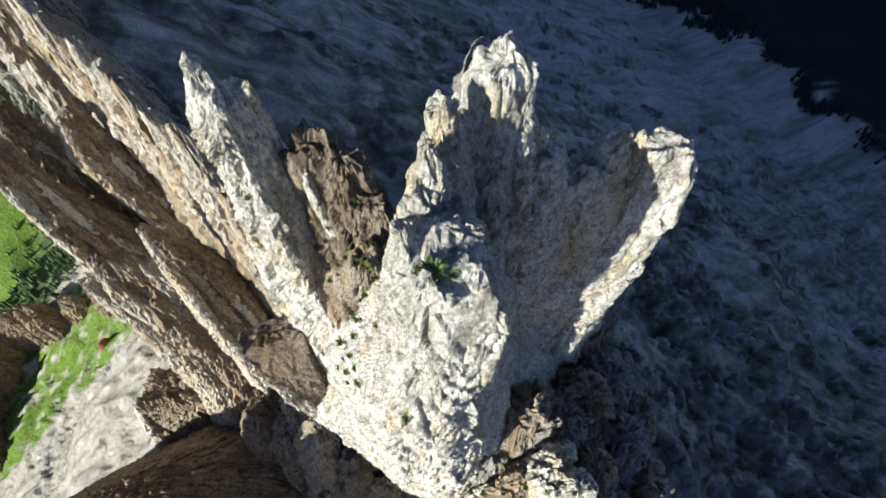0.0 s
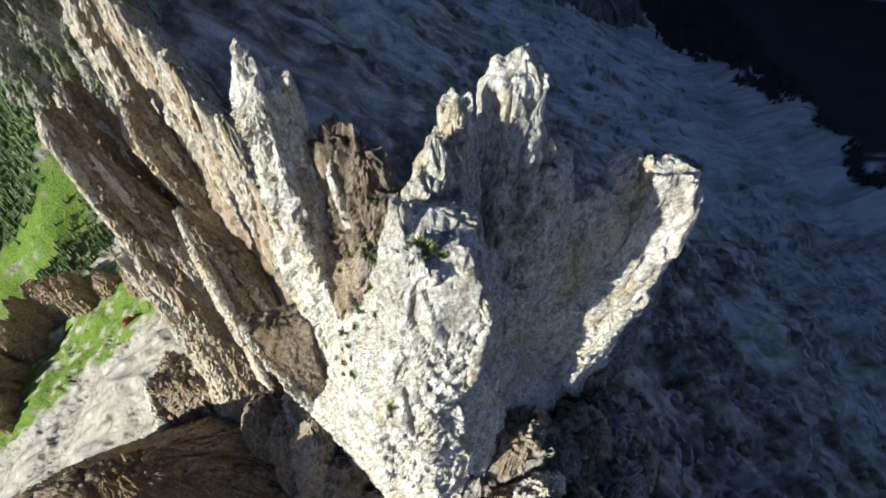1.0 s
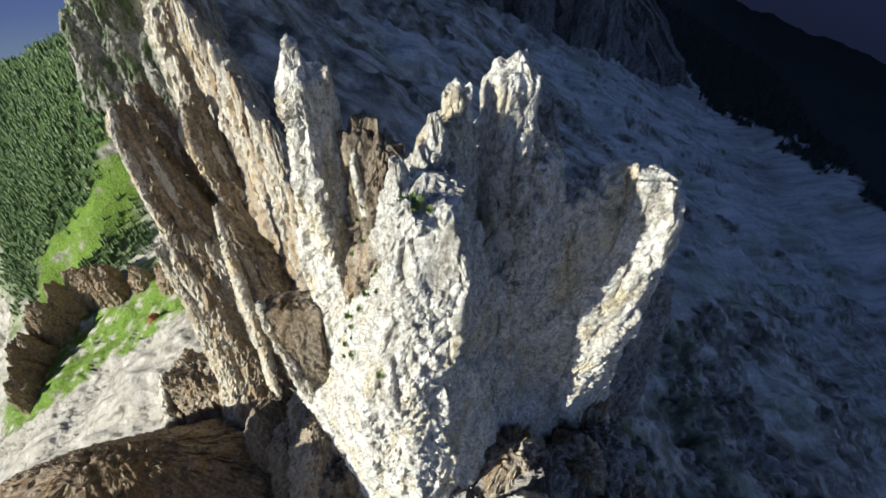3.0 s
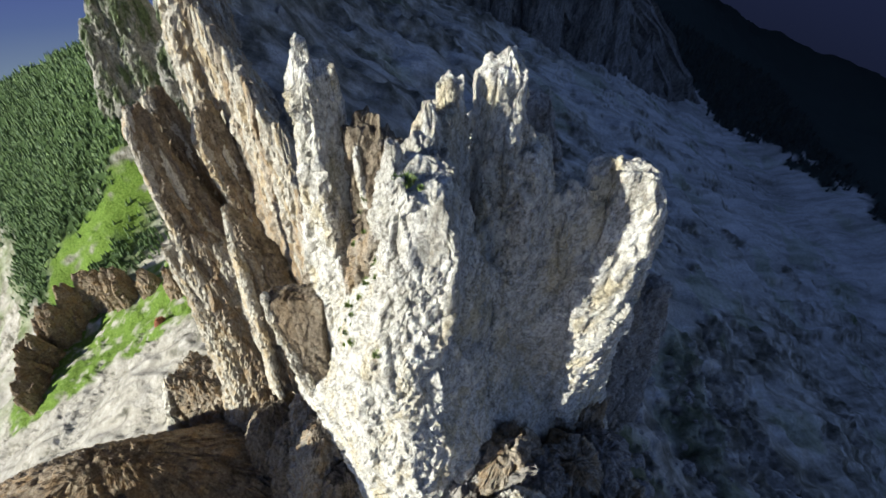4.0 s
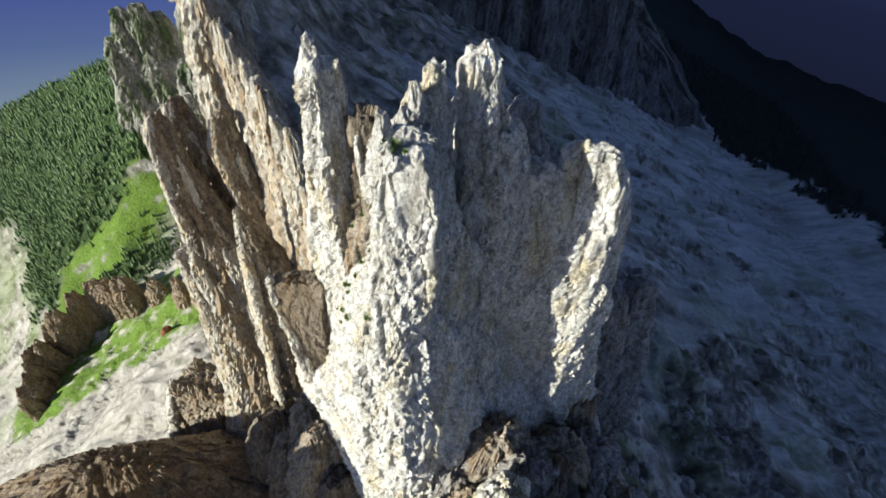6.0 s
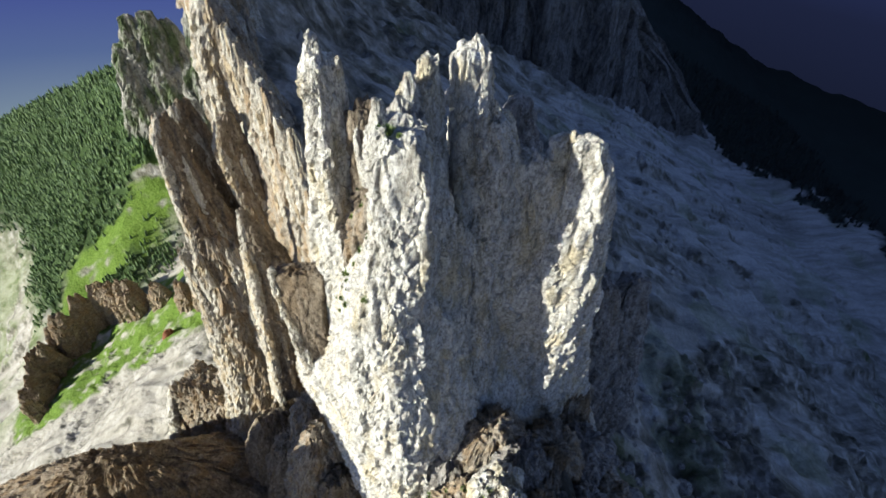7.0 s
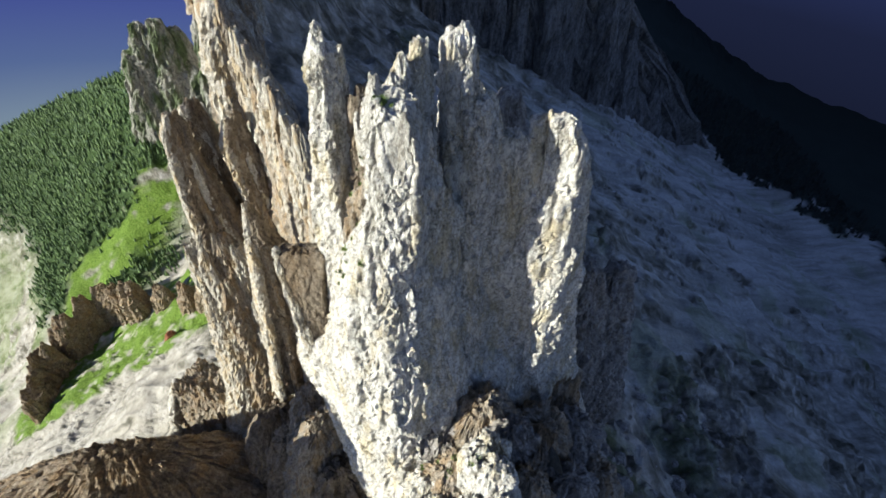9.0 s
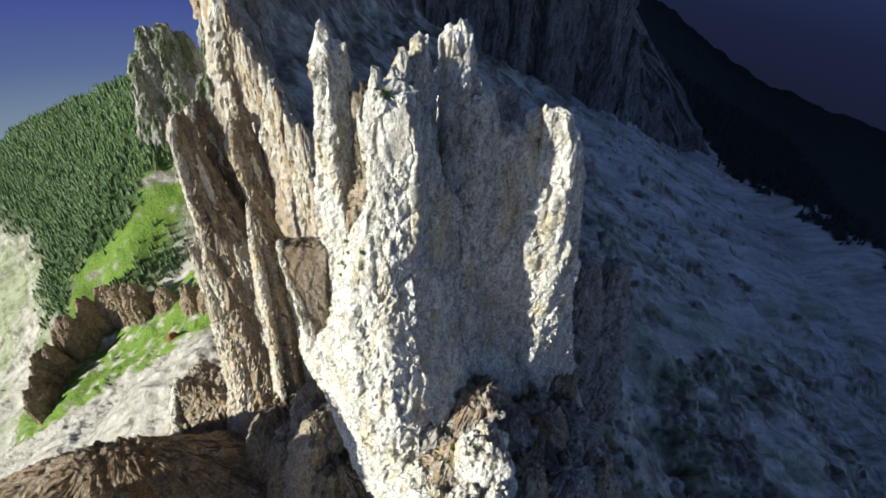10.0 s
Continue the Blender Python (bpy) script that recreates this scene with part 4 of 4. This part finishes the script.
for x, y, z in places:
    tree = ledge_tree if z == -9 else rock_tree
    hit, normal = tree.ray_cast((x, y, z + 14 if z != -9 else 10), (0, 0, -1))[:2] if z != 23 else (None, None)
    if hit is None or abs(hit.z - z) > 14:
        hit, normal = tree.find_nearest((x, y, z))[:2]
    if normal.dot(Vector((0, -1, 0.6))) < 0:
        normal = -normal
    up = (normal + Vector((0, 0, 1.2))).normalized()
    size = rng.uniform(0.35, 0.8)
    ob = new("grass_tuft", tufts[rng.integers(4)])
    ob.matrix_world = Matrix.LocRotScale(hit, up.to_track_quat("Z", "Y") @ Euler((0, 0, rng.uniform(0, 6.28))).to_quaternion(), (size, size, size))
    tagged(ob, "small yellow green grass tuft rooted in limestone", "grass tuft", "grass tufts on the rock")
# ---- loose stones on the shaded slope ----
def boulder_mesh(seed):
    bm = bmesh.new()
    bmesh.ops.create_icosphere(bm, subdivisions=2, radius=1)
    p = np.array([v.co[:] for v in bm.verts])
    lv, ed = facets(p * 0.8 + seed * 3.7, 300 + seed, 1.2)
    lv2, ed2 = facets(p * 2.2 + seed * 1.7, 320 + seed, 1.4)
    r = 0.85 + 0.22 * lv + 0.09 * lv2 - 0.12 * np.clip(1 - ed * 6, 0, 1)
    for v, k in zip(bm.verts, r):
        v.co = Vector((v.co.x * k * 1.25, v.co.y * k, v.co.z * k * 0.75))
    data = bpy.data.meshes.new("boulder")
    bm.to_mesh(data)
    bm.free()
    data.materials.append(FAR_STONE)
    return data


shapes = [boulder_mesh(i) for i in range(6)]


def ground_at(x, y):
    """The ground's height by its grid."""
    ax, ay = gx[0], gy[:, 0]
    i = np.clip(np.searchsorted(ax, x) - 1, 0, len(ax) - 2)
    j = np.clip(np.searchsorted(ay, y) - 1, 0, len(ay) - 2)
    u, w = (x - ax[i]) / (ax[i + 1] - ax[i]), (y - ay[j]) / (ay[j + 1] - ay[j])
    g = fh.reshape(gx.shape)
    return (g[j, i] * (1 - u) + g[j, i + 1] * u) * (1 - w) + (g[j + 1, i] * (1 - u) + g[j + 1, i + 1] * u) * w


rng = np.random.default_rng(11)
spots = [(44, 33, 4.6), (49, 31, 4.2), (40, 37, 3.6), (53, 36, 3.4), (36, 30, 3.0), (60, 30, 2.6), (33, 24, 2.2), (47, 41, 2.8)]
spots += [(x, y, s) for x, y, s in zip(rng.uniform(22, 130, 170), rng.uniform(-5, 120, 170), rng.gamma(2.0, 0.42, 170) + 0.35)]
for x, y, s in spots:
    ob = new("boulder", shapes[rng.integers(6)])
    ob.matrix_world = Matrix.LocRotScale((x, y, float(ground_at(np.array([x]), np.array([y]))[0]) + 0.1 * s), Euler(rng.uniform(-0.5, 0.5, 2).tolist() + [rng.uniform(0, 6.28)]), (s, s, s))
    tagged(ob, "large grey limestone boulder on the shaded slope" if s > 2 else "grey limestone boulder on the shaded slope", "boulder", "boulders on the slope")

# ---- woods ----
def conifers(spots, heights, seed):
    """Many small conifers in one mesh: three ragged whorls of branches each."""
    rng = np.random.default_rng(seed)
    vs, fs, at = [], [], 0
    k = 6
    for (x, y, z), h in zip(spots, heights):
        turn = rng.random() * 6.28
        for lo, hi, r in ((0.08, 0.55, 0.24), (0.32, 0.78, 0.17), (0.58, 1.0, 0.105)):
            a = turn + np.arange(k) / k * 6.283 + rng.normal(0, 0.12, k)
            rr = h * r * rng.uniform(0.65, 1.25, k)
            ring = np.stack([x + rr * np.cos(a), y + rr * np.sin(a), z + h * (lo + rng.uniform(-0.05, 0.05, k))], -1)
            vs.append(np.vstack([ring, [[x, y, z + h * hi]]]))
            i = np.arange(k)
            fs.append(np.stack([at + i, at + (i + 1) % k, np.full(k, at + k)], -1))
            at += k + 1
    return np.vstack(vs), np.vstack(fs)


def value_at(values, x, y):
    i = np.clip(np.searchsorted(gx[0], x), 0, gx.shape[1] - 1)
    j = np.clip(np.searchsorted(gy[:, 0], y), 0, gx.shape[0] - 1)
    return values.reshape(gx.shape)[j, i]


rng = np.random.default_rng(5)
tx, ty = rng.uniform(-1250, -440, 32000), rng.uniform(60, 520, 32000)
keep = rng.random(32000) < value_at(wood, tx, ty) * 0.9
tx, ty = tx[keep], ty[keep]
v, f = conifers(np.stack([tx, ty, ground_at(tx, ty) - 0.5], -1), 4.5 + 7.5 * rng.random(len(tx)) ** 1.6, 6)
tagged(new("forest", mesh_of("forest", [(v, f)], CONIFER)), "dense green conifer forest on the sunny slope", "forest", "", "stuff")
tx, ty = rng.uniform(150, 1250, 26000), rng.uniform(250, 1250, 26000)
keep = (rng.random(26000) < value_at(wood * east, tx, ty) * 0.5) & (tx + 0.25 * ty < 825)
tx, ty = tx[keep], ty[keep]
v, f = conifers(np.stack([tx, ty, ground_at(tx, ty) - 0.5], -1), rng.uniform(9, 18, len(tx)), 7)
tagged(new("forest", mesh_of("forest", [(v, f)], SHADED_CONIFER)), "conifer forest on the valley floor with its shade painted dark", "forest", "", "stuff")
tx, ty = rng.normal(-440, 13, 170), rng.normal(256, 15, 170)
v, f = conifers(np.stack([tx, ty, ground_at(tx, ty) - 0.5], -1), rng.uniform(4, 11, len(tx)), 8)
tagged(new("thicket", mesh_of("thicket", [(v, f)], CONIFER)), "dark green thicket of small conifers by the meadow", "thicket", "", "stuff")

# ---- distance: a glowing ring painted with haze ----
m, n, l, p = material("painted_haze")
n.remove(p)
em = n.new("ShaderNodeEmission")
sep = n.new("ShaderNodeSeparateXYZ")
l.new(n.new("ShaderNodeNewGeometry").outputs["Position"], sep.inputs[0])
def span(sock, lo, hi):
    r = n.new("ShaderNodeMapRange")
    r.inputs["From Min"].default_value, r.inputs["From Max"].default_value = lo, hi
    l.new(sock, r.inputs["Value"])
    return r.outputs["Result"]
# painted haze glows brighter in the west and darker in the east
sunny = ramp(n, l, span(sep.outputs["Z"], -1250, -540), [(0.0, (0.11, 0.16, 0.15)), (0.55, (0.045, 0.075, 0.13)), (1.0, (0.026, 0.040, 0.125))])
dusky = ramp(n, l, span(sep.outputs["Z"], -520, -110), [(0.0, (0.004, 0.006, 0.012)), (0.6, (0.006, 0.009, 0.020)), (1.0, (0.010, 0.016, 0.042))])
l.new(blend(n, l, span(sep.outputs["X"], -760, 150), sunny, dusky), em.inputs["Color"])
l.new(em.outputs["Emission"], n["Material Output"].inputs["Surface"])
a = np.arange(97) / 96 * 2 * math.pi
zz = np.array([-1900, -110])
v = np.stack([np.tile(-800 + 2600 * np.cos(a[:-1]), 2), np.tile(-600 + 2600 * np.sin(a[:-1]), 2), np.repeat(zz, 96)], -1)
tagged(new("backdrop", mesh_of("backdrop", [(v, grid_faces(2, 96, True))], m)), "blue haze of the far valleys, painted on a glowing ring", "backdrop", "", "structure")
